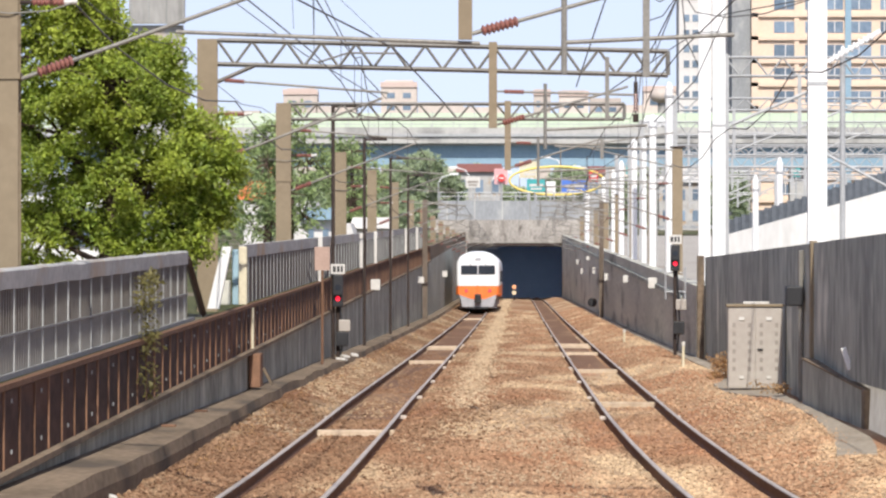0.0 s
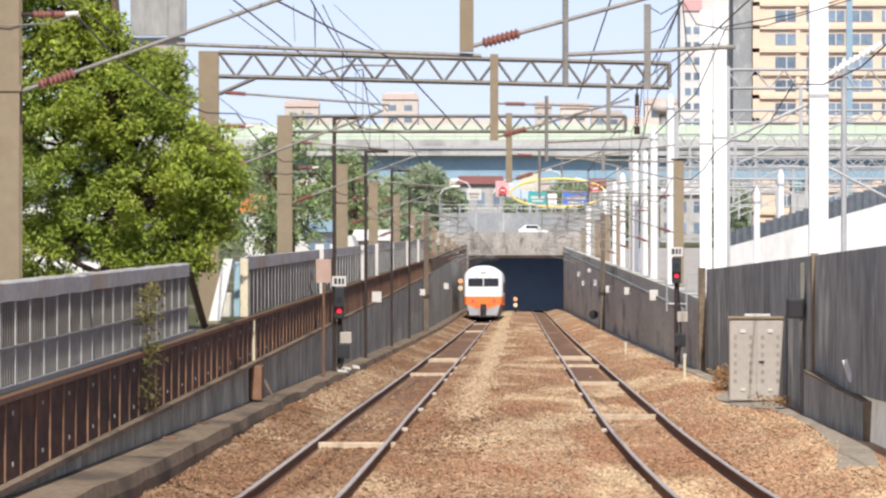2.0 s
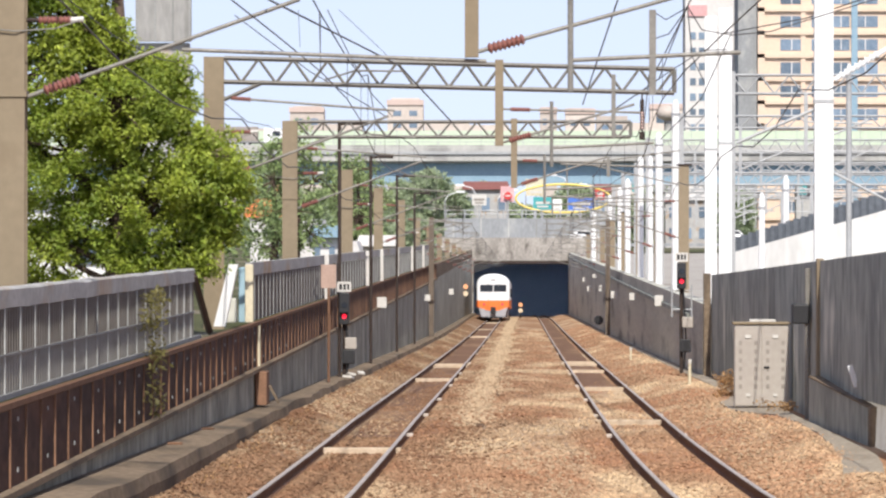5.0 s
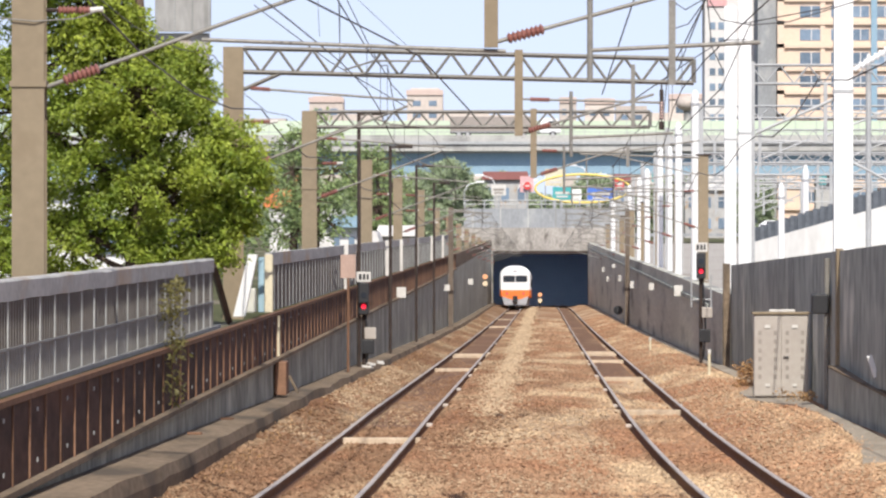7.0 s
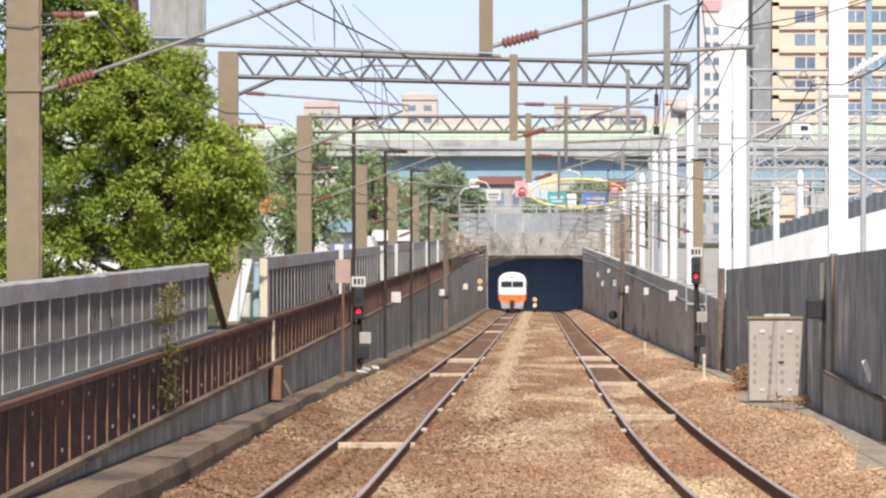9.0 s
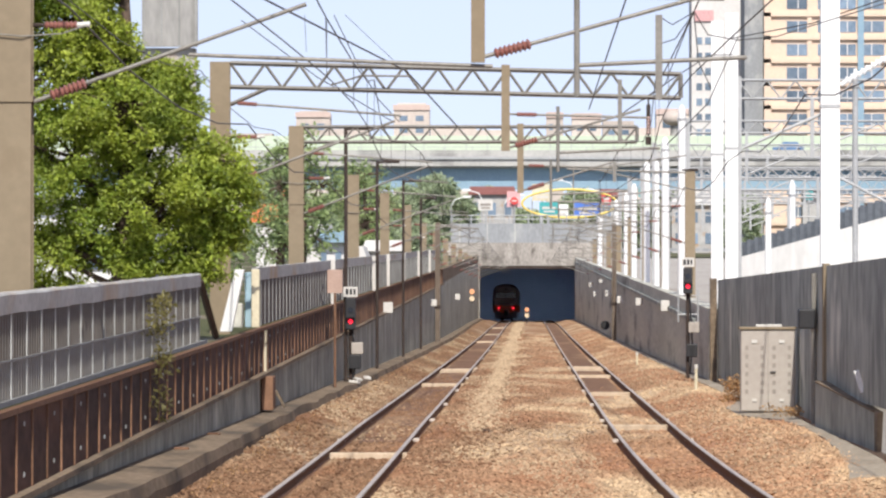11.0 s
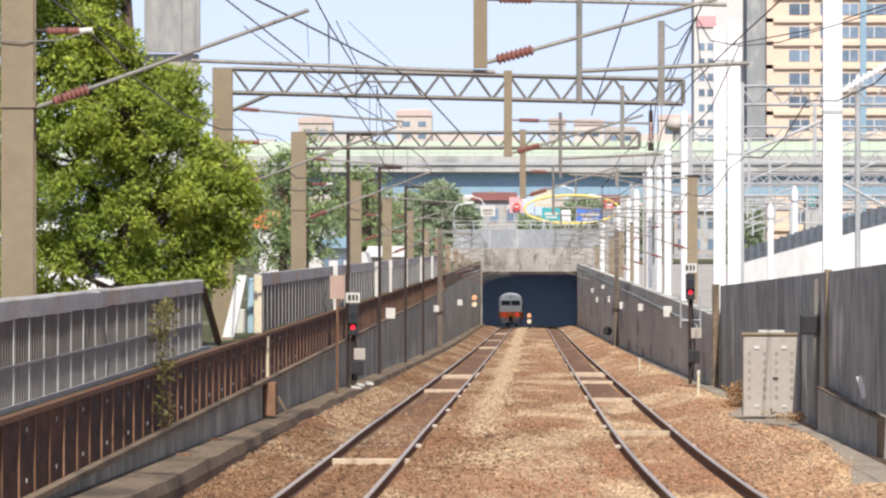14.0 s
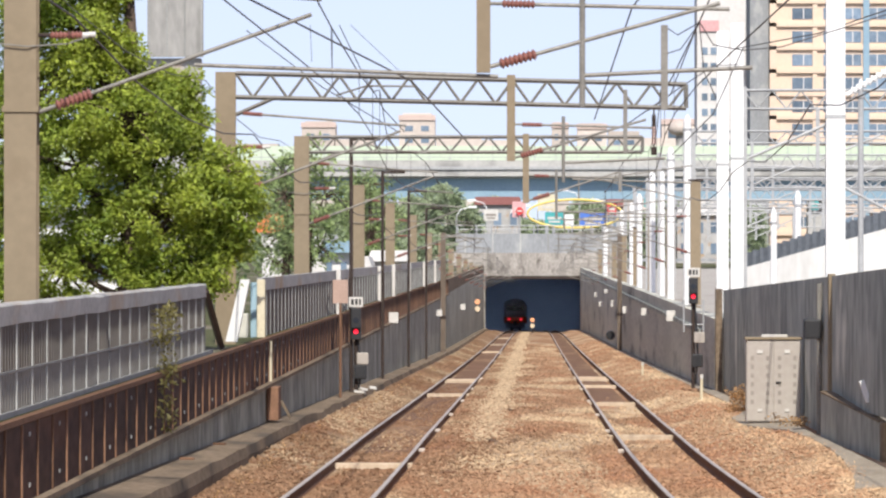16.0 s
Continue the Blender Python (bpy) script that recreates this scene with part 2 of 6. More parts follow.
value_across(BALLAST, -4.0, 4.0, 0.76, 1.22)
value_across(STONE, -4.0, 4.0, 0.74, 1.22)
# translucent sheets added out of sight to pass soft light into the tunnel
FROSTED = bpy.data.materials.new("added_frosted_sheet")
FROSTED.use_nodes = True
frost = FROSTED.node_tree.nodes.new("ShaderNodeBsdfTranslucent")
frost.inputs[0].default_value = (0.74, 0.78, 0.82, 1)
FROSTED.node_tree.links.new(frost.outputs[0], FROSTED.node_tree.nodes["Material Output"].inputs[0])
# blue copy: its tinted light stands in for haze in the tunnel
BLUE_FROST = FROSTED.copy()
BLUE_FROST.name = "added_blue_sheet"
BLUE_FROST.node_tree.nodes["Translucent BSDF"].inputs[0].default_value = (0.42, 0.60, 0.92, 1)
RED = mat("red_paint", (0.62, 0.05, 0.05), (0.5, 0.04, 0.04), 0.6)
# pink board paint, also the tower's red sign with haze mixed in
PINK = mat("pink_paint_and_hazed_red", (0.72, 0.42, 0.42), None, 0.7)
EARTH = mat("grassy_earth", (0.10, 0.10, 0.05), (0.07, 0.08, 0.035), 0.95, scale=0.2, fine=3, stain=(0.20, 0.17, 0.13), stain_at=0.5, stain_scale=0.08)
YARD = mat("pale_yard_gravel", (0.44, 0.41, 0.37), (0.33, 0.305, 0.275), 0.95, scale=0.4, fine=5, stain=(0.24, 0.21, 0.18), stain_at=0.56, stain_scale=0.3)
RAMP_WALL = mat("whitewashed_ramp_wall", (0.74, 0.73, 0.70), (0.64, 0.63, 0.60), 0.8, scale=0.4, fine=5, stain=(0.48, 0.47, 0.44), stain_at=0.6, stain_scale=0.5, stretch=(1, 1, 0.4))
ORANGE_TILE = mat("orange_temple_tile", (0.75, 0.25, 0.08), (0.62, 0.18, 0.06), 0.6)


# ---- mesh helpers ----
def box(bm, x0, x1, y0, y1, z0, z1):
    v = [bm.verts.new((x, y, z)) for z in (z0, z1) for x, y in ((x0, y0), (x1, y0), (x1, y1), (x0, y1))]
    for f in ((3, 2, 1, 0), (4, 5, 6, 7), (0, 1, 5, 4), (1, 2, 6, 5), (2, 3, 7, 6), (3, 0, 4, 7)):
        bm.faces.new([v[i] for i in f])
    return v


def boxes(*dims):
    bm = bmesh.new()
    for d in dims:
        box(bm, *d)
    return bm


def bevelled(bm, w):
    bmesh.ops.bevel(bm, geom=bm.edges[:], offset=w, segments=2, affect="EDGES", profile=0.6)
    return bm


def tube(bm, p0, p1, r, n=8, r1=None, caps=True):
    p0, p1 = Vector(p0), Vector(p1)
    q = (p1 - p0).to_track_quat("Z", "Y")
    rings = []
    for p, rad in ((p0, r), (p1, r if r1 is None else r1)):
        rings.append([bm.verts.new(p + q @ Vector((rad * math.cos(a), rad * math.sin(a), 0))) for a in (math.tau * i / n for i in range(n))])
    for i in range(n):
        bm.faces.new((rings[0][i], rings[0][(i + 1) % n], rings[1][(i + 1) % n], rings[1][i]))
    if caps:
        bm.faces.new(rings[0][::-1])
        bm.faces.new(rings[1])
    return bm


def tubes(*segs, n=8):
    bm = bmesh.new()
    for s in segs:
        tube(bm, *s, n=n)
    return bm


def pipe(pts, r, n=5):
    """A round bent rod through the points."""
    bm = bmesh.new()
    pts = [Vector(p) for p in pts]
    rings = []
    for i, p in enumerate(pts):
        d = (pts[min(i + 1, len(pts) - 1)] - pts[max(i - 1, 0)]).normalized()
        side = d.cross(Vector((0.31, 0.17, 0.93))).normalized()
        up = side.cross(d)
        rings.append([bm.verts.new(p + side * (r * math.cos(math.tau * k / n)) + up * (r * math.sin(math.tau * k / n))) for k in range(n)])
    for a, b in zip(rings, rings[1:]):
        for k in range(n):
            bm.faces.new((a[k], a[(k + 1) % n], b[(k + 1) % n], b[k]))
    bm.faces.new(rings[0][::-1])
    bm.faces.new(rings[-1])
    return bm


def prism(poly, axis_from, axis_to, to3):
    """A prism of a 2D outline; to3(u, v, w) gives the place."""
    bm = bmesh.new()
    a = [bm.verts.new(to3(u, v, axis_from)) for u, v in poly]
    b = [bm.verts.new(to3(u, v, axis_to)) for u, v in poly]
    bm.faces.new(a[::-1])
    bm.faces.new(b)
    for i in range(len(poly)):
        j = (i + 1) % len(poly)
        bm.faces.new((a[i], a[j], b[j], b[i]))
    bmesh.ops.recalc_face_normals(bm, faces=bm.faces[:])
    return bm


def mesh(name, bm, material, smooth=False):
    me = bpy.data.meshes.new(name)
    bmesh.ops.recalc_face_normals(bm, faces=bm.faces[:])
    bm.to_mesh(me)
    bm.free()
    me.materials.append(material)
    if smooth:
        for p in me.polygons:
            p.use_smooth = True
    return me


def part(name, bm, material, parent, label="", at=None, smooth=False, kind=""):
    ob = new(name, bm if isinstance(bm, bpy.types.Mesh) else mesh(name, bm, material, smooth))
    ob.parent = parent
    if at is not None:
        ob.matrix_basis = at
    return tagged(ob, label=label, kind=kind)


def thing(name, x, y, z, label, category, group="", kind=""):
    ob = new(name)
    ob.empty_display_size = 0.3
    ob.matrix_basis = pose(x, y, z)
    return tagged(ob, label, category, group, kind)


def solid(name, bm, material, label, category="", group="", kind="", smooth=False):
    return tagged(new(name, mesh(name, bm, material, smooth)), label, category, group, kind)


def raw(name, verts, faces, material):
    me = bpy.data.meshes.new(name)
    me.from_pydata(verts, [], faces)
    me.materials.append(material)
    return me


def rz(y):
    """Height of the rail heads: a long even ramp down into the tunnel."""
    y = max(y, 30.0)
    return 0.64 - 0.012248 * y + 3.34e-6 * y * y - 1.1e-5 * max(0.0, y - 430) ** 2


def near(y):
    """0 beyond 110 m, rising to 1 at 64 m, where the tracks begin to bend apart."""
    return (max(0.0, 110.0 - y) / 46.0) ** 2


def tz_rail(y):
    """Rail height, with the slight dip at the near end."""
    return rz(y) - 0.12 * min(1.0, max(0.0, 104.0 - y) / 38.0)


def bend(cx, y):
    """Centre line of a track: both swing outwards near the station."""
    return cx + (0.33 if cx > 0 else -0.08) * near(y)


LEFT, RIGHT, GAUGE = -2.56, 2.07, 1.067
WALL_L, WALL_R = -4.6, 4.72
TOP_L, TOP_R = EYE - 1.5, EYE - 1.8
PORTAL_Y, TUNNEL_END = 585.0, 900.0
STATIONS = [-20, 20, 40] + [50 + 6 * i for i in range(25)] + [210 + 15 * i for i in range(25)]
STATIONS = [y for y in STATIONS if y < PORTAL_Y] + [PORTAL_Y]


def west(y):
    """The west wall bends outward a little towards the tunnel."""
    return WALL_L - 0.65 * max(0.0, (y - 300) / 285)


def ribbon(profile, ys, close=False):
    """A strip or beam swept along the line: profile(y) gives (x, z) pairs."""
    bm = bmesh.new()
    rows = [[bm.verts.new((x, y, z)) for x, z in profile(y)] for y in ys]
    m = len(rows[0])
    for r0, r1 in zip(rows, rows[1:]):
        for i in range(m if close else m - 1):
            j = (i + 1) % m
            bm.faces.new((r0[i], r0[j], r1[j], r1[i]))
    if close:
        bm.faces.new(rows[0])
        bm.faces.new(rows[-1][::-1])
    return bm


def span(y0, y1, step=8.0):
    k = max(1, int((y1 - y0) / step))
    return [y0 + (y1 - y0) * i / k for i in range(k + 1)]


# ---- ground ----
def bed(x, y):
    """Ballast surface over the rail height."""
    z = -0.05
    for c in (LEFT, RIGHT):
        d = abs(x - bend(c, y))
        if d < 0.8:
            z = min(z, -0.165 + 0.12 * max(0.0, (d - 0.62) / 0.12))
    mid = abs(x - (LEFT + RIGHT) / 2)
    if mid < 1.2:
        z += 0.05 * (1 - mid / 1.2)
    right = bend(RIGHT, y)
    if x > right + 0.8:
        z += 0.24 * min(1, (x - right - 0.8) / 0.9)
    if x < LEFT - 0.8:
        z += 0.24 * min(1, (LEFT - 0.8 - x) / 0.7)
    return z + 0.012 * noise.noise((x * 1.3, y * 0.05, 0))


XS = [-4.9 + 9.9 * i / 99 for i in range(100)]


def build_ground():
    bm = bmesh.new()
    rows = []
    for y in STATIONS:
        ex = west(y) - WALL_L
        prof = [(-900, TOP_L - 0.1), (-120, TOP_L - 0.1), (-5.0 + ex, TOP_L - 0.08), (-4.95 + ex, TOP_L - 0.08)]
        prof += [(x + (ex if x < -4 else 0), tz_rail(y) + bed(x, y)) for x in XS]
        prof += [(5.05, TOP_R - 0.08), (5.1, TOP_R - 0.08), (120, TOP_R - 0.08), (900, TOP_R - 0.08)]
        rows.append([bm.verts.new((x, y, z)) for x, z in prof])
    for r0, r1 in zip(rows, rows[1:]):
        for i in range(len(r0) - 1):
            f = bm.faces.new((r0[i], r0[i + 1], r1[i + 1], r1[i]))
            f.material_index = 0 if 4 <= i < len(r0) - 5 else (1 if i < 4 else 2)
    # behind the portal the ground runs on over the tunnel
    far = [PORTAL_Y + 30, 610, 900, 4500]
    last = [rows[-1][i] for i in (0, 1, 2)] + [rows[-1][-3], rows[-1][-2], rows[-1][-1]]
    prev = last
    for y in far[1:]:
        row = [bm.verts.new((v.co.x * (1 if y < 1000 else 4), y, TOP_L - 0.1)) for v in last]
        for i in range(5):
            if not (i == 2 and y < TUNNEL_END + 1):
                bm.faces.new((prev[i], prev[i + 1], row[i + 1], row[i])).material_index = 1
        prev = row
    me = mesh("ground", bm, BALLAST, smooth=True)
    me.materials.append(EARTH)
    me.materials.append(YARD)
    tagged(new("ground", me), "brown railway ballast bed between earth banks", "ground", kind="structure")


build_ground()


def build_stones():
    rng = np.random.default_rng(3)
    vs, fs = [], []
    shape = np.array([(1, 0, 0), (-1, 0, 0), (0, 1, 0), (0, -1, 0), (0, 0, 0.62), (0, 0, -0.5)])
    faces = ((0, 2, 4), (2, 1, 4), (1, 3, 4), (3, 0, 4), (2, 0, 5), (1, 2, 5), (3, 1, 5), (0, 3, 5))
    count = 70000
    for i in range(count):
        u = rng.random()
        y = 52 * (165 / 52) ** u if i % 3 else 52 * (80 / 52) ** u
        x = rng.uniform(-4.1, 4.6)
        if min(abs(abs(x - bend(LEFT, y)) - 0.56), abs(abs(x - bend(RIGHT, y)) - 0.56)) < 0.07:
            continue
        r = rng.uniform(0.014, 0.038)
        if y > 105 and rng.random() < (y - 105) / 60:
            continue
        a = rng.uniform(0, 6.28)
        c, s = math.cos(a), math.sin(a)
        p = shape * (r * rng.uniform(0.7, 1.3, 3)) + rng.normal(0, r * 0.18, (6, 3))
        q = np.stack((p[:, 0] * c - p[:, 1] * s + x, p[:, 0] * s + p[:, 1] * c + y, p[:, 2] + tz_rail(y) + bed(x, y) + r * 0.25), 1)
        b = len(vs)
        vs.extend(map(tuple, q))
        fs.extend([(f[0] + b, f[1] + b, f[2] + b) for f in faces])
    for i in range(34000):
        y = 110 * (380 / 110) ** rng.random()
        x = rng.uniform(-4.0, 4.4)
        if min(abs(x - LEFT), abs(x - RIGHT)) < 0.62:
            continue
        r = rng.uniform(0.02, 0.045) * (y / 110) ** 0.5
        q = shape * (r * rng.uniform(0.6, 1.3, 3) * (1, 1.6, 0.8)) + np.array((x, y, tz_rail(y) + bed(x, y) + r * 0.2))
        b = len(vs)
        vs.extend(map(tuple, q))
        fs.extend([(f[0] + b, f[1] + b, f[2] + b) for f in faces])
    tagged(new("ballast_stones", raw("ballast_stones", vs, fs, STONE)), "loose rust-brown crushed ballast stones over the track bed", "gravel", kind="stuff")
    # a pale spill of fresh gravel along the inner side of one track
    vs, fs = [], []
    for i in range(7000):
        y = 100 * (560 / 100) ** rng.random()
        wdt = 0.35 + 0.25 * noise.noise((0, y * 0.05, 0)) + (0.22 if 125 < y < 150 else 0)
        x = -0.95 + rng.normal(0, wdt * 0.5)
        r = rng.uniform(0.02, 0.05) * (y / 130) ** 0.6
        p = shape * (r * rng.uniform(0.7, 1.3, 3))
        q = p + np.array((x, y, tz_rail(y) + bed(x, y) + r * 0.4))
        b = len(vs)
        vs.extend(map(tuple, q))
        fs.extend([(f[0] + b, f[1] + b, f[2] + b) for f in faces])
    for i in range(5200):
        y, x = rng.uniform(56, 88), 0.1 + rng.normal(0, 0.75)
        if noise.noise((x * 0.9, y * 0.12, 8)) < -0.05 or abs(x - bend(RIGHT, y)) < 0.75 or x < -1.7:
            continue
        r = rng.uniform(0.013, 0.03)
        q = shape * (r * rng.uniform(0.7, 1.3, 3)) + np.array((x, y, tz_rail(y) + bed(x, y) + r * 0.4))
        b = len(vs)
        vs.extend(map(tuple, q))
        fs.extend([(f[0] + b, f[1] + b, f[2] + b) for f in faces])
    for i in range(5200):
        y = rng.uniform(105, 150) if i < 1800 else 58 * (230 / 58) ** rng.random()
        x = -3.75 + rng.normal(0, 0.2) if i < 1800 else 3.55 + rng.normal(0, 0.42)
        if abs(x - bend(RIGHT, y)) < 0.75 or x > 4.4:
            continue
        r = rng.uniform(0.014, 0.034)
        q = shape * (r * rng.uniform(0.7, 1.3, 3)) + np.array((x, y, tz_rail(y) + bed(x, y) + r * 0.4))
        b = len(vs)
        vs.extend(map(tuple, q))
        fs.extend([(f[0] + b, f[1] + b, f[2] + b) for f in faces])
    tagged(new("pale_gravel", raw("pale_gravel", vs, fs, PALE_STONE)), "pale fresh gravel spilt beside the track", "gravel", kind="stuff")


build_stones()


def build_rusty_stones():
    rng = np.random.default_rng(9)
    vs, fs = [], []
    shape = np.array([(1, 0, 0), (-1, 0, 0), (0, 1, 0), (0, -1, 0), (0, 0, 0.62), (0, 0, -0.5)])
    faces = ((0, 2, 4), (2, 1, 4), (1, 3, 4), (3, 0, 4), (2, 0, 5), (1, 2, 5), (3, 1, 5), (0, 3, 5))
    for i in range(15000):
        y = 54 * (190 / 54) ** rng.random()
        x = (-3.65 + rng.normal(0, 0.3), bend(LEFT, y) + rng.uniform(-0.42, 0.42), -1.2 + rng.normal(0, 0.45))[i % 3]
        if x < -4.12 or abs(abs(x - bend(LEFT, y)) - 0.56) < 0.08 or noise.noise((x * 0.8, y * 0.1, 3)) < -0.1:
            continue
        r = rng.uniform(0.014, 0.036)
        q = shape * (r * rng.uniform(0.7, 1.4, 3)) + np.array((x, y, tz_rail(y) + bed(x, y) + r * 0.35))
        b = len(vs)
        vs.extend(map(tuple, q))
        fs.extend([(f[0] + b, f[1] + b, f[2] + b) for f in faces])
    tagged(new("rusty_gravel", raw("rusty_gravel", vs, fs, RUSTY_STONE)), "dark rust-stained gravel beside and between the rails", "gravel", kind="stuff")


build_rusty_stones()


# ---- tracks ----
def build_track(cx, label, bare):
    track = thing("railway_track", cx, 60, tz_rail(60), label, "railway track", "railway tracks")
    inv = pose(-cx, -60, -tz_rail(60))
    for sgn in (-1, 1):
        c = cx + sgn * (GAUGE / 2 + 0.033)

        def prof(y, c=c):
            z, c = tz_rail(y), c + bend(cx, y) - cx
            return [(c - 0.0325, z - 0.012), (c - 0.0325, z - 0.04), (c - 0.01, z - 0.055), (c - 0.01, z - 0.12), (c - 0.06, z - 0.19), (c + 0.06, z - 0.19),
                    (c + 0.01, z - 0.12), (c + 0.01, z - 0.055), (c + 0.0325, z - 0.04), (c + 0.0325, z - 0.012)]

        def head(y, c=c):
            z, c = tz_rail(y), c + bend(cx, y) - cx
            return [(c - 0.0325, z - 0.0115), (c - 0.026, z), (c + 0.026, z), (c + 0.0325, z - 0.0115)]
        ys = [y for y in STATIONS if y >= 40] + [600, 640, 680, 720, 780, 899]
        rail = part("rail", ribbon(prof, ys, True), RAIL_SIDE, track, "rust-brown steel rail", at=inv)
        part("rail_head", ribbon(head, ys, True), RAIL_TOP, rail, "polished running surface")
    sl = mesh("sleeper", bevelled(boxes((-1.0, 1.0, -0.12, 0.12, -0.2, 0.0)), 0.02), SLEEPER)
    for y in bare:
        part("sleeper", sl, None, track, at=inv @ pose(bend(cx, y), y, tz_rail(y) - 0.062))
    cl = mesh("rail_clip", bevelled(boxes((-0.07, 0.07, -0.08, 0.08, 0, 0.06)), 0.015), CLIP)
    y = 96.0
    while y < 330:
        for sgn in (-1, 1):
            part("rail_clip", cl, None, track, at=inv @ pose(bend(cx, y) + sgn * (GAUGE / 2 + 0.09), y + 0.2 * sgn, tz_rail(y) - 0.1))
        y *= 1.16


OILY = mat("oil_stained_ballast", (0.20, 0.115, 0.075), (0.13, 0.075, 0.05), 0.9, scale=0.5, fine=17, bump=0.6, dist=0.03, stretch=(1, 0.14, 1), stain=(0.27, 0.17, 0.105), stain_at=0.52, stain_scale=0.5)
for oc, oy, ow in ((LEFT, 92, 0.46), (RIGHT, 150, 0.40)):
    ys_o = [y for y in STATIONS if y > oy]
    solid("oily_strip", ribbon(lambda y, oc=oc, ow=ow: [(oc + ow * k / 4, tz_rail(y) + bed(oc + ow * k / 4, y) + 0.012) for k in range(-4, 5)], ys_o), OILY, "dark oil-stained ballast between the rails", "gravel", "oily strips", kind="structure")


build_track(LEFT, "straight railway track with rusty rails in brown ballast", (88.5, 163.0, 195.0, 199.0, 330, 393, 470))
build_track(RIGHT, "straight railway track with a few bare sleepers", (107.0, 147.0, 182.0, 200.0, 206.0))


# ---- retaining walls, ledges ----
def build_walls():
    # concrete retaining wall under the rusty barrier, and its continuation towards the tunnel
    w = ribbon(lambda y: [(west(y), rz(y) - 0.4), (west(y), TOP_L - 0.78), (west(y) - 0.35, TOP_L - 0.78), (west(y) - 0.35, rz(y) - 0.4)], span(35, PORTAL_Y, 12), True)
    solid("wall_west", w, WEST_CONCRETE, "stained grey concrete retaining wall beside the track", "wall", kind="structure")
    ledge = ribbon(lambda y: [(west(y) + 0.002, rz(y) - 0.4), (west(y) + 0.002, rz(y) + 0.37), (ledge_x(y), rz(y) + 0.34 + 0.05 * noise.noise((7, y * 0.25, 0))), (ledge_x(y) + 0.03, rz(y) + 0.2), (ledge_x(y) + 0.01, rz(y) - 0.4)], span(35, PORTAL_Y - 1, 1.7), True)
    solid("walkway", ledge, LEDGE, "uneven concrete cable walkway along the wall foot", "walkway", kind="structure")
    w = ribbon(lambda y: [(WALL_R, rz(y) - 0.4), (WALL_R, TOP_R), (WALL_R + 0.35, TOP_R), (WALL_R + 0.35, rz(y) - 0.4)], span(149, PORTAL_Y, 12), True)
    solid("wall_east", w, CONCRETE, "stained grey concrete retaining wall with small plates", "wall", kind="structure")
    cope = ribbon(lambda y: [(WALL_R - 0.08, TOP_R - 0.55), (WALL_R - 0.08, TOP_R - 0.42), (WALL_R - 0.002, TOP_R - 0.42), (WALL_R - 0.002, TOP_R - 0.55)], span(160, PORTAL_Y - 1, 20), True)
    solid("trim", cope, DARK_CONCRETE, "dark projecting band along the retaining wall", "trim", kind="structure")
    ledge2 = ribbon(lambda y: [(kerb_in(y), rz(y) - 0.4), (kerb_in(y), rz(y) + kerb_h(y)), (ledge_r(y), rz(y) + kerb_h(y) - 0.02), (ledge_r(y), rz(y) - 0.4)], span(69, PORTAL_Y - 1, 1.2), True)
    solid("walkway_east", ledge2, KERB, "narrow broken concrete kerb along the wall foot", "walkway", kind="structure")
    # high dark parapet wall at the near end
    def top(y):
        return rz(y) + 2.86
    w = ribbon(lambda y: [(4.95, rz(y) + 0.75 if y < 94 else rz(y) - 0.4), (4.95, top(y)), (5.2, top(y)), (5.2, rz(y) + 0.75 if y < 94 else rz(y) - 0.4)], span(40, 93.9, 9) + span(94, 148.5, 9), True)
    solid("wall_parapet", w, DARK_CONCRETE, "high dark weathered concrete parapet wall", "wall", kind="structure")


def ledge_x(y):
    return west(y) + 0.42 + 0.17 * min(1.0, max(0.0, (97 - y) / 35)) + 0.12 * noise.noise((0, y * 0.16, 0)) + 0.06 * noise.noise((0, y * 0.5, 9))


def kerb_in(y):
    return min(WALL_R - 0.002, ledge_r(y) + 0.5) if y < 95 else WALL_R - 0.002


def kerb_h(y):
    return 0.235 + 0.02 * noise.noise((5, y * 0.6, 1)) - 0.12 * min(1.0, max(0.0, 104.0 - y) / 38.0)


KERB_LINE = ((40, 2.6), (66, 3.75), (73, 4.12), (80, 4.38), (86, 4.52), (94, 4.56), (99, 4.42), (101.5, 3.95), (103, 3.80), (110, 3.82), (114, 4.15), (120, 4.42), (600, 4.45))


def ledge_r(y):
    """Edge of the kerb: it swings out round the cabinet's footing and back."""
    for (y0, x0), (y1, x1) in zip(KERB_LINE, KERB_LINE[1:]):
        if y <= y1:
            return x0 + (x1 - x0) * (y - y0) / (y1 - y0) + 0.04 * noise.noise((3, y * 0.5, 0))
    return 4.45


build_walls()


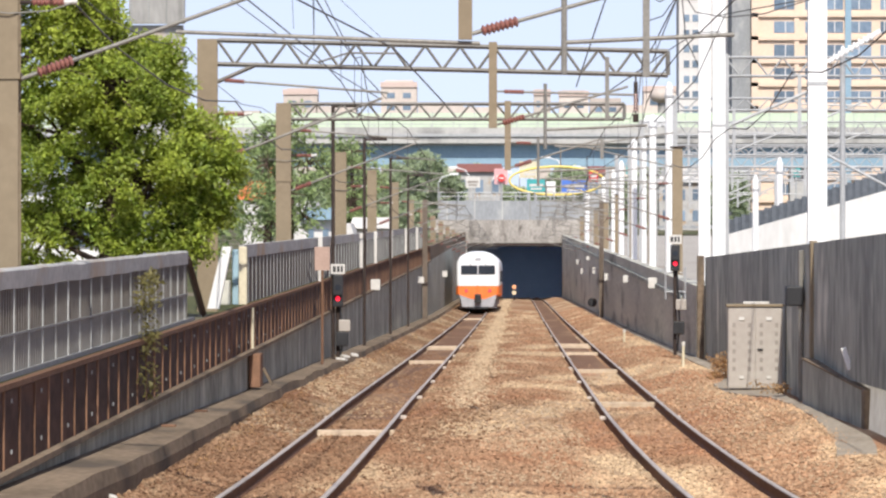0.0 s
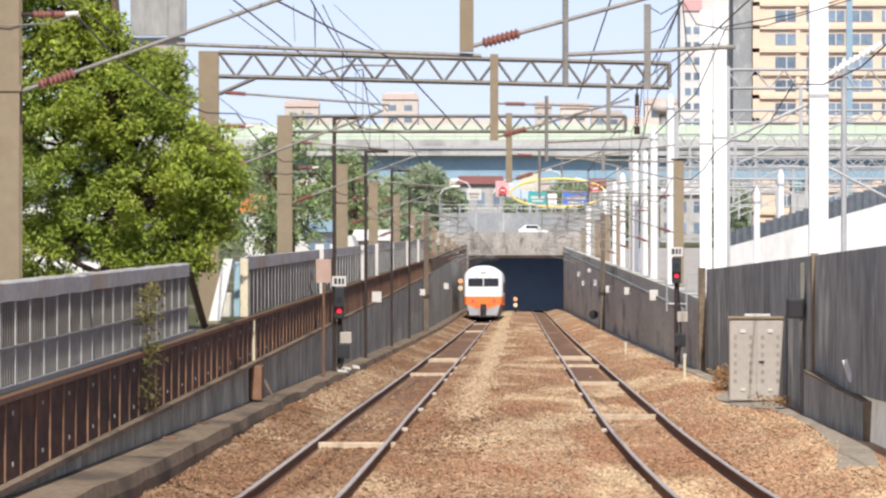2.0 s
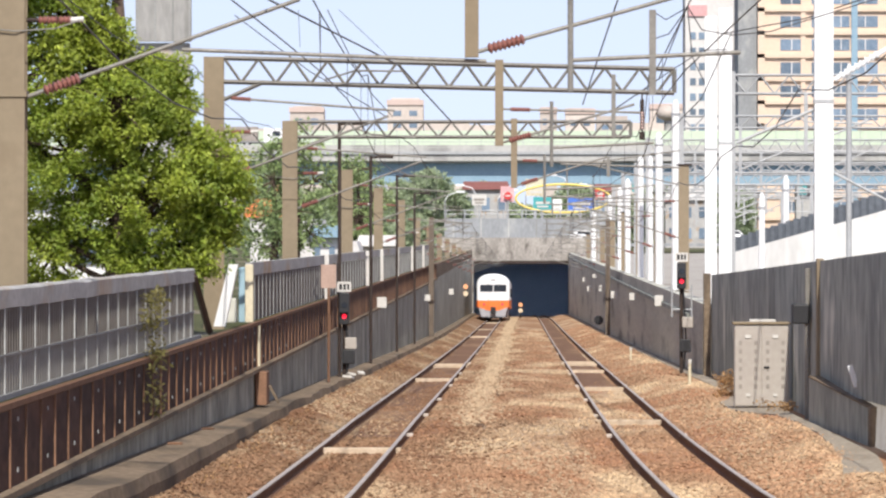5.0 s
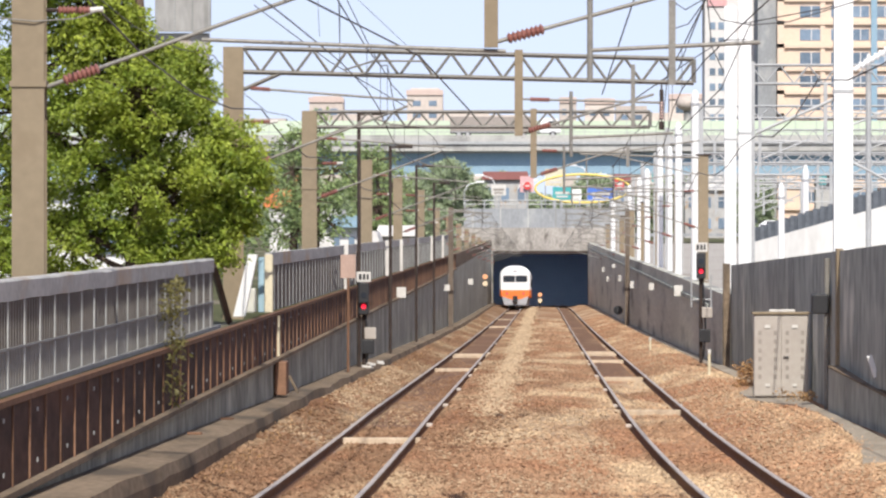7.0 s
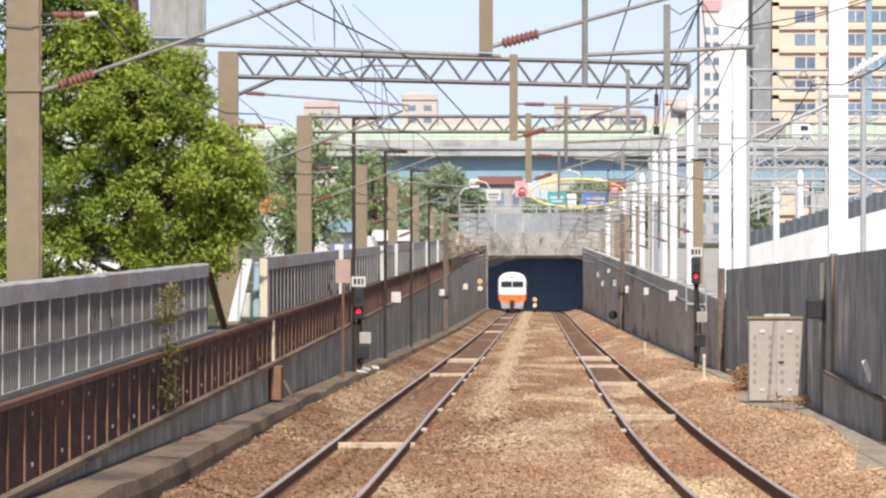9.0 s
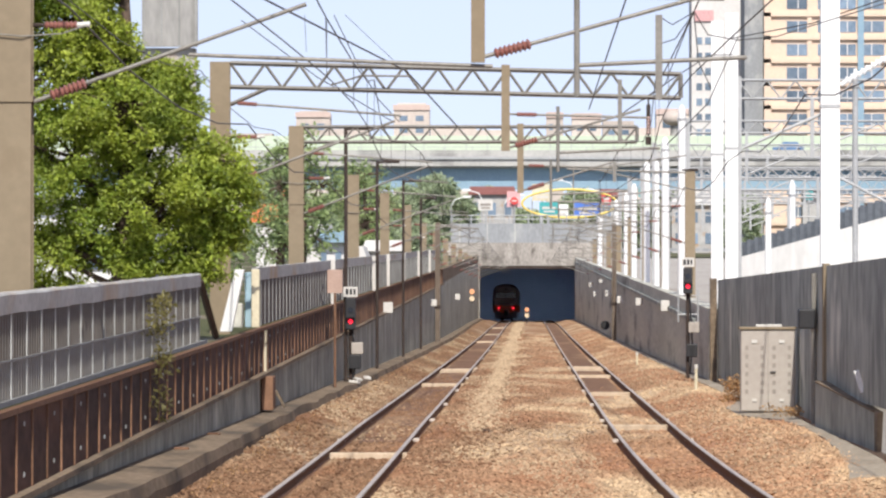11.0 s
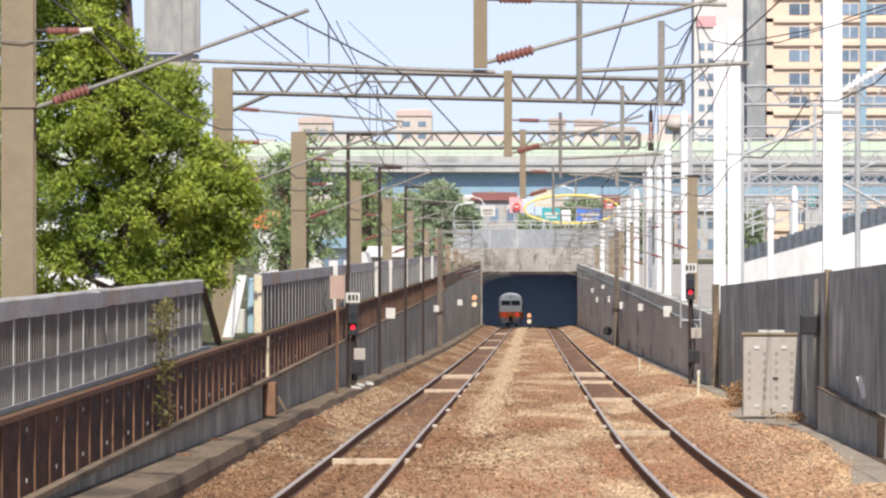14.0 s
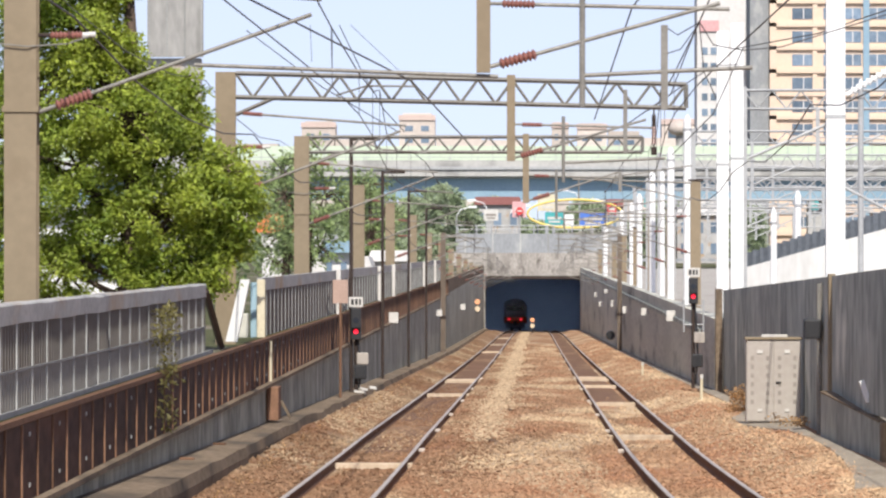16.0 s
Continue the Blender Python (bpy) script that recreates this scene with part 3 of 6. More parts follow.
def build_barrier():
    """Rusty sheet-steel barrier on the west wall, one sheet and one rib per bay."""
    bar = thing("steel_barrier", WALL_L, 60, TOP_L - 0.78, "rusty brown ribbed sheet-steel barrier on the retaining wall", "barrier")
    pitch = 1.62
    sheet = mesh("sheet", boxes((-0.03, 0.0, 0.01, pitch - 0.01, 0.0, 0.70)), RUST)
    rib = mesh("rib", boxes((0.001, 0.017, -0.04, 0.04, 0.0, 0.715)), RUST_RIB)
    y, i = 39.2, 0
    while y < 300:
        part("sheet", sheet, None, bar, at=pose(0, y - 60, 0.01))
        part("rib", rib, None, bar, at=pose(0, y - 60, 0.01))
        y += pitch
    part("pale_rib", boxes((0.0, 0.04, 37.9, 38.1, 0.0, 0.71)), CREAM, bar, "cream painted rib")
    part("top_rail", boxes((-0.06, 0.03, -22, 240, 0.725, 0.78)), RUST_RIB, bar, "rusty angle-iron top rail")
    part("coping", boxes((-0.04, 0.10, -22, 240, -0.05, 0.008)), LEDGE, bar, "dirty tan concrete coping")
    bolt = mesh("bolt", bevelled(boxes((0, 0.008, -0.05, 0.05, -0.02, 0.02)), 0.003), GREY_POST)
    for k in range(5, 44, 2):
        for h in (0.15, 0.60):
            part("bolt", bolt, None, bar, "pale bolt head", at=pose(0.002, 39.2 + pitch * (k + 0.5) - 60, h + 0.01 * math.sin(3.0 * k + 9 * h)))
    far = ribbon(lambda y: [(west(y + 60) - WALL_L, 0.0), (west(y + 60) - WALL_L, 0.75), (west(y + 60) - WALL_L - 0.25, 0.75), (west(y + 60) - WALL_L - 0.25, 0.0)], span(240.2, PORTAL_Y - 61, 20), True)
    part("far_coping", far, LEDGE, bar, "plain concrete coping")


build_barrier()


def build_fences():
    top, foot = EYE - 0.48, TOP_L
    fx = WALL_L - 0.12
    fence = thing("picket_fence", fx, 51, foot, "weathered grey metal picket fence with a thick top beam", "fence", "fences on the wall")
    y0, y1 = 40.0, 81.0
    jig = lambda y, k: 0.012 * noise.noise((k, y * 0.45, 2)) + 0.008 * noise.noise((k, y * 1.7, 5))
    part("top_beam", ribbon(lambda y: [(0.012 + jig(y, 1) * 0.3, top - foot - 0.19 + jig(y, 2)), (0.012 + jig(y, 1) * 0.3, top - foot - 0.02 + jig(y, 3)), (-0.01, top - foot + jig(y, 3)), (-0.14, top - foot + jig(y, 4)), (-0.14, top - foot - 0.19)], span(y0 - 51, y1 - 51, 0.8), True), FENCE_BEAM, fence, "thick weathered concrete top beam")
    part("mid_rail", boxes((-0.004, 0.011, y0 - 51, y1 - 51, 0.392, 0.415)), FENCE, fence)
    part("foot_rail", boxes((-0.03, 0.02, y0 - 51, y1 + 1.5 - 51, 0.0, 0.05)), FENCE, fence)
    part("upper_backing", boxes((-0.02, -0.006, y0 - 51, y1 - 51, 0.405, top - foot - 0.19)), BROWN_BACK, fence, "dull brown mesh backing")
    part("lower_backing", boxes((-0.02, -0.006, y0 - 51, y1 - 51, 0.0, 0.40)), FENCE_BACK, fence, "dull grey sheet backing")
    post = mesh("post", boxes((-0.005, 0.008, -0.03, 0.03, 0.0, top - foot - 0.19)), GREY_POST)
    picket = mesh("picket", boxes((-0.005, 0.001, -0.015, 0.015, 0.0, top - foot - 0.19)), GALV)
    slat = mesh("slat", boxes((-0.011, -0.001, -0.03, 0.03, 0.0, top - foot - 0.2)), GREY_POST)
    y = y0 + 0.2
    i = 0
    while y < y1:
        part("post" if i % 6 == 0 else "picket", post if i % 6 == 0 else picket, None, fence, at=pose(0, y - 51, 0))
        y += 0.2667
        i += 1
    strut = tubes(((0, y1 - 51 - 0.1, top - foot - 0.1), (0, y1 - 51 + 4.0, 0.05), 0.055), n=4)
    part("end_strut", strut, DARK_POLE, fence, "sloping dark end strut")

    fence = thing("picket_fence", fx, 97, foot, "grey picket fence with a pale sheet-metal top band", "fence", "fences on the wall")
    y0, y1 = 98.0, 300.0
    part("top_band", boxes((-0.10, 0.0, y0 - 97, y1 - 97, top - foot - 0.22, top - foot)), FENCE_BEAM, fence, "blue-grey top band")
    part("backing", boxes((-0.03, -0.012, y0 - 97, y1 - 97, 0.0, top - foot - 0.22)), BROWN_BACK, fence, "dull grey mesh backing")
    y, i, bm = y0, 0, bmesh.new()
    tall = mesh("post", boxes((-0.05, 0.05, -0.06, 0.06, 0.0, top - foot + 0.02)), PLATE)
    while y < y1:
        if y < 140:
            part("slat", slat, None, fence, at=pose(0, y - 97, 0))
        else:
            box(bm, -0.011, 0.014, y - 97 - 0.03, y - 97 + 0.03, 0, top - foot - 0.2)
        y += 1.5 if y < 140 else 2.4
    part("far_slat", bm, GREY_POST, fence, kind="stuff")
    for y in (133.0, 168.0, 185.0, 208, 236, 262):
        part("post", tall, None, fence, "pale painted post", at=pose(0.1, y - 97, 0))


build_fences()


def build_gate():
    """White slanted column and painted posts in the gap of the fence."""
    g = thing("gate_posts", WALL_L - 0.15, 97, TOP_L, "white slanted column beside cream and pale blue fence posts", "gate post")
    part("slanted_column", prism([(-0.06, 0.0), (0.13, 0.0), (0.34, 1.02), (0.19, 1.02)], -0.15, 0.15, lambda u, v, w: (u - 0.28, w - 4, v)), WHITE_MAST, g, "white slanted column")
    part("cream_post", bevelled(boxes((-0.02, 0.12, -0.1, 0.1, 0.0, 1.0)), 0.02), CREAM, g, "chipped cream post")
    part("blue_post", bevelled(boxes((-0.14, -0.03, 0.12, 0.25, 0.0, 0.95)), 0.02), BLUE_POST, g, "pale blue post")
    part("block", bevelled(boxes((-0.42, -0.16, -0.3, 0.1, 0.0, 0.42)), 0.03), CONCRETE, g, "low concrete block")


build_gate()


def build_portal():
    y, tx0, tx1 = PORTAL_Y, WALL_L - 0.65, WALL_R + 0.1
    ztop = EYE - 2.9
    p = boxes((tx0 - 3.5, tx1 + 3.5, y, y + 0.8, ztop, EYE - 0.25))
    solid("wall_portal", p, PORTAL, "streaked concrete headwall above the tunnel mouth", "wall", kind="structure")
    solid("trim_portal", boxes((tx0, tx1, y - 0.3, y - 0.02, ztop - 0.06, ztop + 0.26)), DARK_POLE, "dark ledge over the tunnel mouth", "trim", kind="structure")
    solid("parapet", boxes((tx0 - 3, tx1 + 4, y + 7.2, y + 7.5, EYE - 0.9, EYE + 1.75)), BARRIER_GREY, "pale grey road barrier above the tunnel mouth", "wall", kind="structure")
    rl = thing("road_railing", -0.3, y + 7.35, EYE + 1.75, "thin pale steel railing on the road barrier", "railing")
    for zz in (0.45, 0.85):
        part("rail", tubes(((-8, 0, zz), (8.5, 0, zz), 0.05)), PALE_STEEL, rl)
    up = mesh("railing_post", tubes(((0, 0, -0.01), (0, 0, 0.9), 0.07)), PALE_STEEL)
    for k in range(9):
        part("railing_post", up, None, rl, at=pose(-7.8 + 2 * k, 0, 0))
    rib = mesh("barrier_rib", boxes((-0.06, 0.06, -0.22, -0.152, -2.6, -0.02)), DECK)
    for k in range(6):
        part("barrier_rib", rib, None, rl, at=pose(-7.0 + 2.9 * k, 0, 0))
    solid("road", boxes((-70, 70, y + 0.9, y + 7.1, EYE - 1.15, EYE - 0.85)), BARRIER_GREY, "grey road deck crossing above the tunnel mouth", "road", kind="structure")
    # side walls spread so that the added end wall fills the mouth
    flare = lambda a, yy: math.copysign(2.9 * (yy - y) / (TUNNEL_END - y), a)
    for x0, x1, sd in ((tx0 - 0.25, tx0 + 0.12, "west"), (tx1 - 0.12, tx1 + 0.25, "east")):
        solid("pilaster_" + sd, bevelled(boxes((x0, x1, y - 0.35, y - 0.01, rz(y) - 0.2, ztop + 0.9)), 0.04), PORTAL, "stained concrete pilaster beside the tunnel mouth", "pilaster", kind="structure")
    for x0, x1, nm in ((tx0 - 0.8, tx0, "tunnel_wall_west"), (tx1, tx1 + 0.8, "tunnel_wall_east")):
        solid(nm, ribbon(lambda yy, a=x0, b=x1: [(a + flare(a, yy), rz(yy) - 1), (a + flare(a, yy), ztop - 0.004), (b + flare(a, yy), ztop - 0.004), (b + flare(a, yy), rz(yy) - 1)], [y + 0.81, 640, 700, 800, TUNNEL_END], True), TUNNEL, "sooty concrete tunnel wall", "wall", kind="structure")
    solid("tunnel_floor", ribbon(lambda yy: [(tx0 - 3.4 * (yy > y + 1), rz(yy) - 0.12), (tx1 + 3.4 * (yy > y + 1), rz(yy) - 0.12)], [y + 0.002, 605, 625, 645, 665, 685, 705, 730, 760, 800, TUNNEL_END]), OILY, "dark tunnel floor", "floor", kind="structure")
    # added backdrop: pale wall lit blue in place of hazy air
    solid("tunnel_end", boxes((tx0 - 4, tx1 + 4, TUNNEL_END, TUNNEL_END + 0.5, -14, EYE)), HAZE_WALL, "added pale end wall, lit blue to stand for tunnel haze", "wall", kind="structure")
    # roof slab with unseen ventilation openings, placed to light the passing train
    zc = ztop
    bm = bmesh.new()
    edges = [y + 0.81, 627.0, 630.0, 636.0, 645.0, 650.0, 653.5, 656.0, 688.6, 689.6, 705.5, 705.9, 714.9, TUNNEL_END - 40]
    box(bm, tx0 - 4, tx1 + 4, TUNNEL_END - 12, TUNNEL_END, zc, zc + 0.6)
    for a, b in zip(edges[::2], edges[1::2]):
        box(bm, tx0 - 4, tx1 + 4, a, b, zc, zc + 0.6)
    for a, b in zip(edges[1:-1:2], edges[2:-1:2]):
        box(bm, 0.6, tx1 + 4, a, b, zc, zc + 0.6)
    # added upstands, out of sight, block direct sun at two openings
    for a in (627.0, 650.0):
        box(bm, tx0 - 0.8, tx1 + 0.8, a - 0.45, a - 0.1, zc + 0.61, zc + 4.2)
    # added unseen sheets: grey light on the train, blue for the haze tone
    solid("ceiling_added_sheet", ribbon(lambda yy: [(tx0 - 0.8, zc + 0.3), (0.6, zc + 0.3)], [656.002, 672.0, 688.598]), FROSTED, "added unseen frosted sheets that light the train softly", "ceiling", kind="structure")
    solid("ceiling_added_sheet", ribbon(lambda yy: [(tx0 - 0.8, zc + 0.3), (0.6, zc + 0.3)], [705.902, 710.0, 714.898]), BLUE_FROST, "added unseen blue sheets that light the train's rear", "ceiling", kind="structure")
    solid("ceiling_added_sheet", ribbon(lambda yy: [(tx0 - 4, zc + 0.3), (tx1 + 4, zc + 0.3)], [TUNNEL_END - 39.998, TUNNEL_END - 28, TUNNEL_END - 12.002]), BLUE_FROST, "added unseen blue sheets that light the tunnel's end wall", "ceiling", kind="structure")
    solid("ceiling", bm, TUNNEL, "dark tunnel roof slab with ventilation openings and added sun baffles", "ceiling", kind="structure")


build_portal()


# ---- overhead line ----
def insulator(bm_parent, p0, p1, r=0.06, sheds=8):
    bm = bmesh.new()
    p0, p1 = Vector(p0), Vector(p1)
    q = (p1 - p0).to_track_quat("Z", "Y")
    rings = []
    for i in range(sheds * 2 + 1):
        rad = r if i % 2 else r * 0.55
        c = p0.lerp(p1, i / (sheds * 2))
        rings.append([bm.verts.new(c + q @ Vector((rad * math.cos(math.tau * k / 10), rad * math.sin(math.tau * k / 10), 0))) for k in range(10)])
    for ra, rb in zip(rings, rings[1:]):
        for k in range(10):
            bm.faces.new((ra[k], ra[(k + 1) % 10], rb[(k + 1) % 10], rb[k]))
    bm.faces.new(rings[0][::-1])
    bm.faces.new(rings[-1])
    return part("insulator", bm, INSUL, bm_parent, "red-brown ribbed porcelain insulator")


def mast_mesh(h, w, m):
    a, t, k = w / 2, 0.03, 0.02
    out = [(-a, -a), (a, -a), (a, t - a), (k, t - a), (k, a - t), (a, a - t), (a, a), (-a, a), (-a, a - t), (-k, a - t), (-k, t - a), (-a, t - a)]
    return mesh("column", prism(out, 0, h, lambda u, v, z: (u, v, z)), m)


def cantilever(parent, x0, z0, x1, z1, ztop, near=False, post=False):
    """A bracket from x0 to x1: sloping tube, top tube, insulators and steady arm."""
    s = 1 if x1 > x0 else -1
    r = 0.021
    d = Vector((x1 - x0, 0, z1 - z0)).normalized()
    a = Vector((x0, 0, z0))
    g0 = 0.19 if near else 0.10
    insulator(parent, a + d * g0, a + d * (g0 + 0.38), 0.062)
    part("sloping_tube", tubes((a + d * (g0 + 0.36), (x1, 0, z1), r), (a, a + d * (g0 + 0.02), 0.022)), GALV, parent)
    b, e = Vector((x0, 0, ztop)), Vector((x1 + s * 0.1, 0, ztop - (0.06 if post else 0.22)))
    u = (e - b).normalized()
    insulator(parent, b + u * 0.12, b + u * 0.45, 0.045)
    part("top_tube", tubes((b, b + u * 0.13, 0.018)), GALV, parent)
    part("top_tube", tubes((b + u * 0.44, e, 0.02)), GALV, parent)
    if not post:
        c = Vector((x0, 0, ztop - 0.58))
        insulator(parent, c + Vector((0.12, 0, 0)), c + Vector((0.45, 0, 0)), 0.045)
        part("end_cap", tubes((c + Vector((0.44, 0, 0)), c + Vector((0.58, 0, 0.01)), 0.028)), PLATE, parent, "pale end cap")
        part("insulator_stub", tubes((c, c + Vector((0.13, 0, 0)), 0.022)), DARK_POLE, parent)
        part("hanging_lead", pipe([c + Vector((0.58, 0, 0.01)), c + Vector((0.3, -0.1, -0.09)), c + Vector((-0.1, -0.2, -0.12)), c + Vector((-0.5, -0.2, -0.08))], 0.008), GALV, parent)
    if near:
        part("registration_tube", tubes(((1.75, 0, EYE + 1.88 - TOP_L + 0.1), (4.83, 0, EYE + 1.76 - TOP_L + 0.1), 0.02)), GALV, parent)
    elif not post:
        mid = a.lerp(Vector((x1, 0, z1)), 0.8)
        part("steady_arm", pipe([mid, (mid.x + s * 0.25, 0, mid.z - 0.1), (x1 + s * 0.45, 0, mid.z - 0.16)], 0.014), GALV, parent)


def truss(parent, x0, x1, z0, z1, y, m, drop=0.0, bays=13, label=""):
    """A flat lattice girder with zigzag web."""
    L = x1 - x0
    zz = lambda x: -drop * (x - x0) / L
    part("chord", tubes(((x0, y, z1), (x1, y, z1 - drop), 0.04), n=4), m, parent)
    part("chord", tubes(((x0, y, z0), (x1, y, z0 - drop), 0.04), n=4), m, parent)
    step = L / bays
    dz = drop / bays / 2
    down = mesh("brace", tubes(((0, 0, 0), (step / 2, 0, z0 - z1 - dz), 0.024), n=4), m)
    up = mesh("brace", tubes(((0, 0, 0), (step / 2, 0, z1 - z0 - dz), 0.024), n=4), m)
    for i in range(bays):
        xa, xb = x0 + step * i, x0 + step * (i + 0.5)
        part("brace", down, None, parent, at=pose(xa, y, z1 + zz(xa)))
        part("brace", up, None, parent, at=pose(xb, y, z0 + zz(xb)))


MX, ROWS = -5.2, [57.2, 95.0, 126.0, 167.0, 203.0, 241.0, 277.0, 314, 351, 388, 425, 462, 499, 536]


def contact(y):
    return rz(y) + 5.25


def build_overhead():
    tall = {0: 4.4, 1: EYE + 3.0, 2: EYE + 2.55, 3: EYE + 1.93, 4: EYE + 1.7, 5: EYE + 1.5}
    for i, y in enumerate(ROWS):
        foot = TOP_L - 0.1
        top = tall.get(i, contact(y) + 0.9)
        if i == 0:
            top = EYE + 4.6
        m = thing("catenary_mast", MX, y, foot, "tan steel overhead-line mast with brackets behind the fence", "mast", "overhead-line masts")
        part("column", mast_mesh(top - foot, 0.33, MAST), None, m, "tan H-section column")
        part("band", boxes((-0.185, 0.185, -0.185, 0.185, EYE + (1.40 if i == 0 else 0.8) - foot, EYE + (1.46 if i == 0 else 0.84) - foot)), MAST, m)
        if y < 545:
            cz = contact(y) - foot
            cantilever(m, 0.17, cz - 1.0, LEFT - MX + 0.3, cz + 0.05 - (0.06 if i == 0 else 0), cz + 0.36, i == 0)
        if i in (1, 2):
            z1, z0, x1 = ((2.98, 2.58, 2.54) if i == 1 else (2.53, 2.19, 2.4))
            truss(m, 0.17, x1 - MX, EYE + z0 - foot, EYE + z1 - foot, 0.0, GALV, 0.19 if i == 1 else 0.0)
            part("end_post", tubes(((x1 - MX, 0, EYE + z0 - foot - (0.19 if i == 1 else 0)), (x1 - MX, 0, EYE + z1 - foot - (0.19 if i == 1 else 0)), 0.04), n=4), GALV, m)
            part("knee_brace", tubes(((0.17, 0, EYE + z0 - foot - 0.3), (0.85, 0, EYE + z0 - foot), 0.035), n=4), GALV, m)
        if i in (0, 1, 2):
            hx, zb, zt = ((-0.52, 1.80, 4.5), (-0.40, 1.50, 2.95), (-0.20, 1.05, 2.6))[i]
            if i == 0:
                part("cross_beam", boxes((0.17, 2.6 - MX, -0.06, 0.06, EYE + 4.4 - foot, EYE + 4.55 - foot)), GALV, m)
            part("hanging_post", boxes((hx - MX - 0.07, hx - MX + 0.07, -0.07, 0.07, EYE + zb - foot, EYE + zt - foot)), MAST, m, "tan hanging post")
            cz = EYE + zb - foot
            cantilever(m, hx - MX + 0.07, cz + 0.06, RIGHT - MX - 0.2, cz + 0.70, cz + (0.70 if i == 0 else 0.62), post=True)
            dx = (1.31, 1.52, 1.9)[i]
            part("drop_post", boxes((dx - MX - 0.035, dx - MX + 0.035, -0.035, 0.035, EYE + (1.42, 1.63, 1.3)[i] - foot, EYE + (2.28, 2.7, 1.75)[i] - foot)), GALV, m)
            part("register_tube", tubes(((0.48 - MX, 0, cz - 0.35), (0.48 - MX, 0, cz + 0.75), 0.03), ((0.48 - MX, 0, cz - 0.03), (2.2 - MX, 0, cz + 0.05), 0.022)), GALV, m)
    # slim dark poles along the wall
    for y, top in ((136.0, 2.72), (164.0, 2.3), (198.0, 2.1), (230.0, 1.74)):
        p = thing("slim_pole", -4.42, y, rz(y) + 0.34, "slim dark brown pole with a short arm against the wall", "pole", "slim poles")
        h = EYE + top - rz(y) - 0.34
        part("shaft", tubes(((0, 0, 0), (0, 0, h), 0.045)), DARK_POLE, p)
        part("arm", tubes(((0, 0, h - 0.05), (0.55, 0, h - 0.02), 0.03), ((0.2, 0, h - 0.02), (0.65, 0, h - 0.02), 0.05)), DARK_POLE, p)


build_overhead()


def build_wires():
    def line(name, label, fn, ys, r):
        solid(name, pipe([fn(y) for y in ys], r), WIRE, label, "wire", "overhead wires")
    fine = [30 + 9.2 * i for i in range(60)]

    def sag(y):
        k = max(j for j in range(len(ROWS)) if ROWS[j] <= max(y, ROWS[0]))
        a, b = ROWS[k], ROWS[min(k + 1, len(ROWS) - 1)]
        u = (y - a) / (b - a) if b > a else 0
        return 4 * u * (1 - u) if 0 <= u <= 1 else 0
    for cx, st in ((LEFT, 0.2), (RIGHT, -0.2)):
        wx = lambda y, cx=cx, st=st: cx + st * math.cos(y / 37 * math.pi)
        line("contact_wire", "dark copper contact wire over the track", lambda y: (wx(y), y, contact(y) - 0.35), fine, 0.008)
        line("messenger_wire", "dark messenger wire carrying the contact wire", lambda y: (wx(y), y, contact(y) + 0.75 - 0.55 * sag(y)), fine, 0.009)
        for y in fine[4:40:1]:
            solid("dropper", pipe([(wx(y), y, contact(y) - 0.35), (wx(y), y, contact(y) + 0.75 - 0.55 * sag(y))], 0.005, 4), WIRE, "thin dropper between the overhead wires", "wire", "droppers")
    line("feeder_wire", "dark feeder cable strung from mast to mast", lambda y: (MX + 0.5, y, contact(y) + 0.0 - 0.4 * sag(y)), fine, 0.012)
    line("earth_wire", "thin earth wire strung along the masts", lambda y: (MX - 0.3, y, contact(y) + 0.9 - 0.4 * sag(y)), fine, 0.008)
    line("feeder_wire", "dark feeder cable on the east side", lambda y: (4.6, y, contact(y) + 0.5 - 0.5 * sag(y)), fine, 0.012)
    # slack cables that cross the line
    solid("cross_cable", pipe([(-3.0, 57.2, EYE + 2.6), (-1.75, 80, EYE + 2.4), (-1.2, 95, EYE + 1.9)], 0.012), WIRE, "slack cable between two brackets", "wire", "overhead wires")
    solid("cross_cable", pipe([(1.52, 95, EYE + 2.1), (2.6, 100, EYE + 2.9), (3.5, 110, EYE + 3.6), (5.05, 140, EYE + 4.6)], 0.012), WIRE, "slack cable up to a white mast", "wire", "overhead wires")
    solid("cross_cable", pipe([(5.0, 140, EYE + 5.0), (6.0, 120, EYE + 4.6), (7.5, 110, EYE + 4.9)], 0.014), WIRE, "slack cable between white masts", "wire", "overhead wires")

    def cable(pts, r=0.011):
        solid("cross_cable", pipe(pts, r), WIRE, "dark slack cable among the masts", "wire", "overhead wires")
    cable([(2.76, 95, EYE + 3.85), (3.00, 95, EYE + 3.45), (3.5, 95, EYE + 3.36), (4.15, 95, EYE + 3.42), (6.2, 95, EYE + 4.05)])
    cable([(2.76, 95, EYE + 3.85), (2.5, 95, EYE + 3.2), (2.28, 95, EYE + 2.62), (1.9, 95, EYE + 2.35)])
    cable([(2.76, 95, EYE + 3.85), (2.84, 95, EYE + 3.0), (3.05, 95, EYE + 2.55)])
    cable([(3.5, 95, EYE + 3.4), (3.0, 95, EYE + 2.3), (2.3, 95, EYE + 1.6)])
    cable([(2.15, 57.2, EYE + 4.0), (1.2, 70, EYE + 3.0), (1.0, 95, EYE + 2.2)])
    cable([(2.2, 95, EYE + 3.75), (2.4, 95, EYE + 3.62), (2.75, 95, EYE + 3.82)])
    cable([(2.2, 95, EYE + 3.3), (2.45, 95, EYE + 3.38), (2.75, 95, EYE + 3.8)])
    cable([(-4.85, 95, EYE + 3.7), (-3.58, 95, EYE + 2.75), (-2.29, 95, EYE + 1.99)], 0.009)
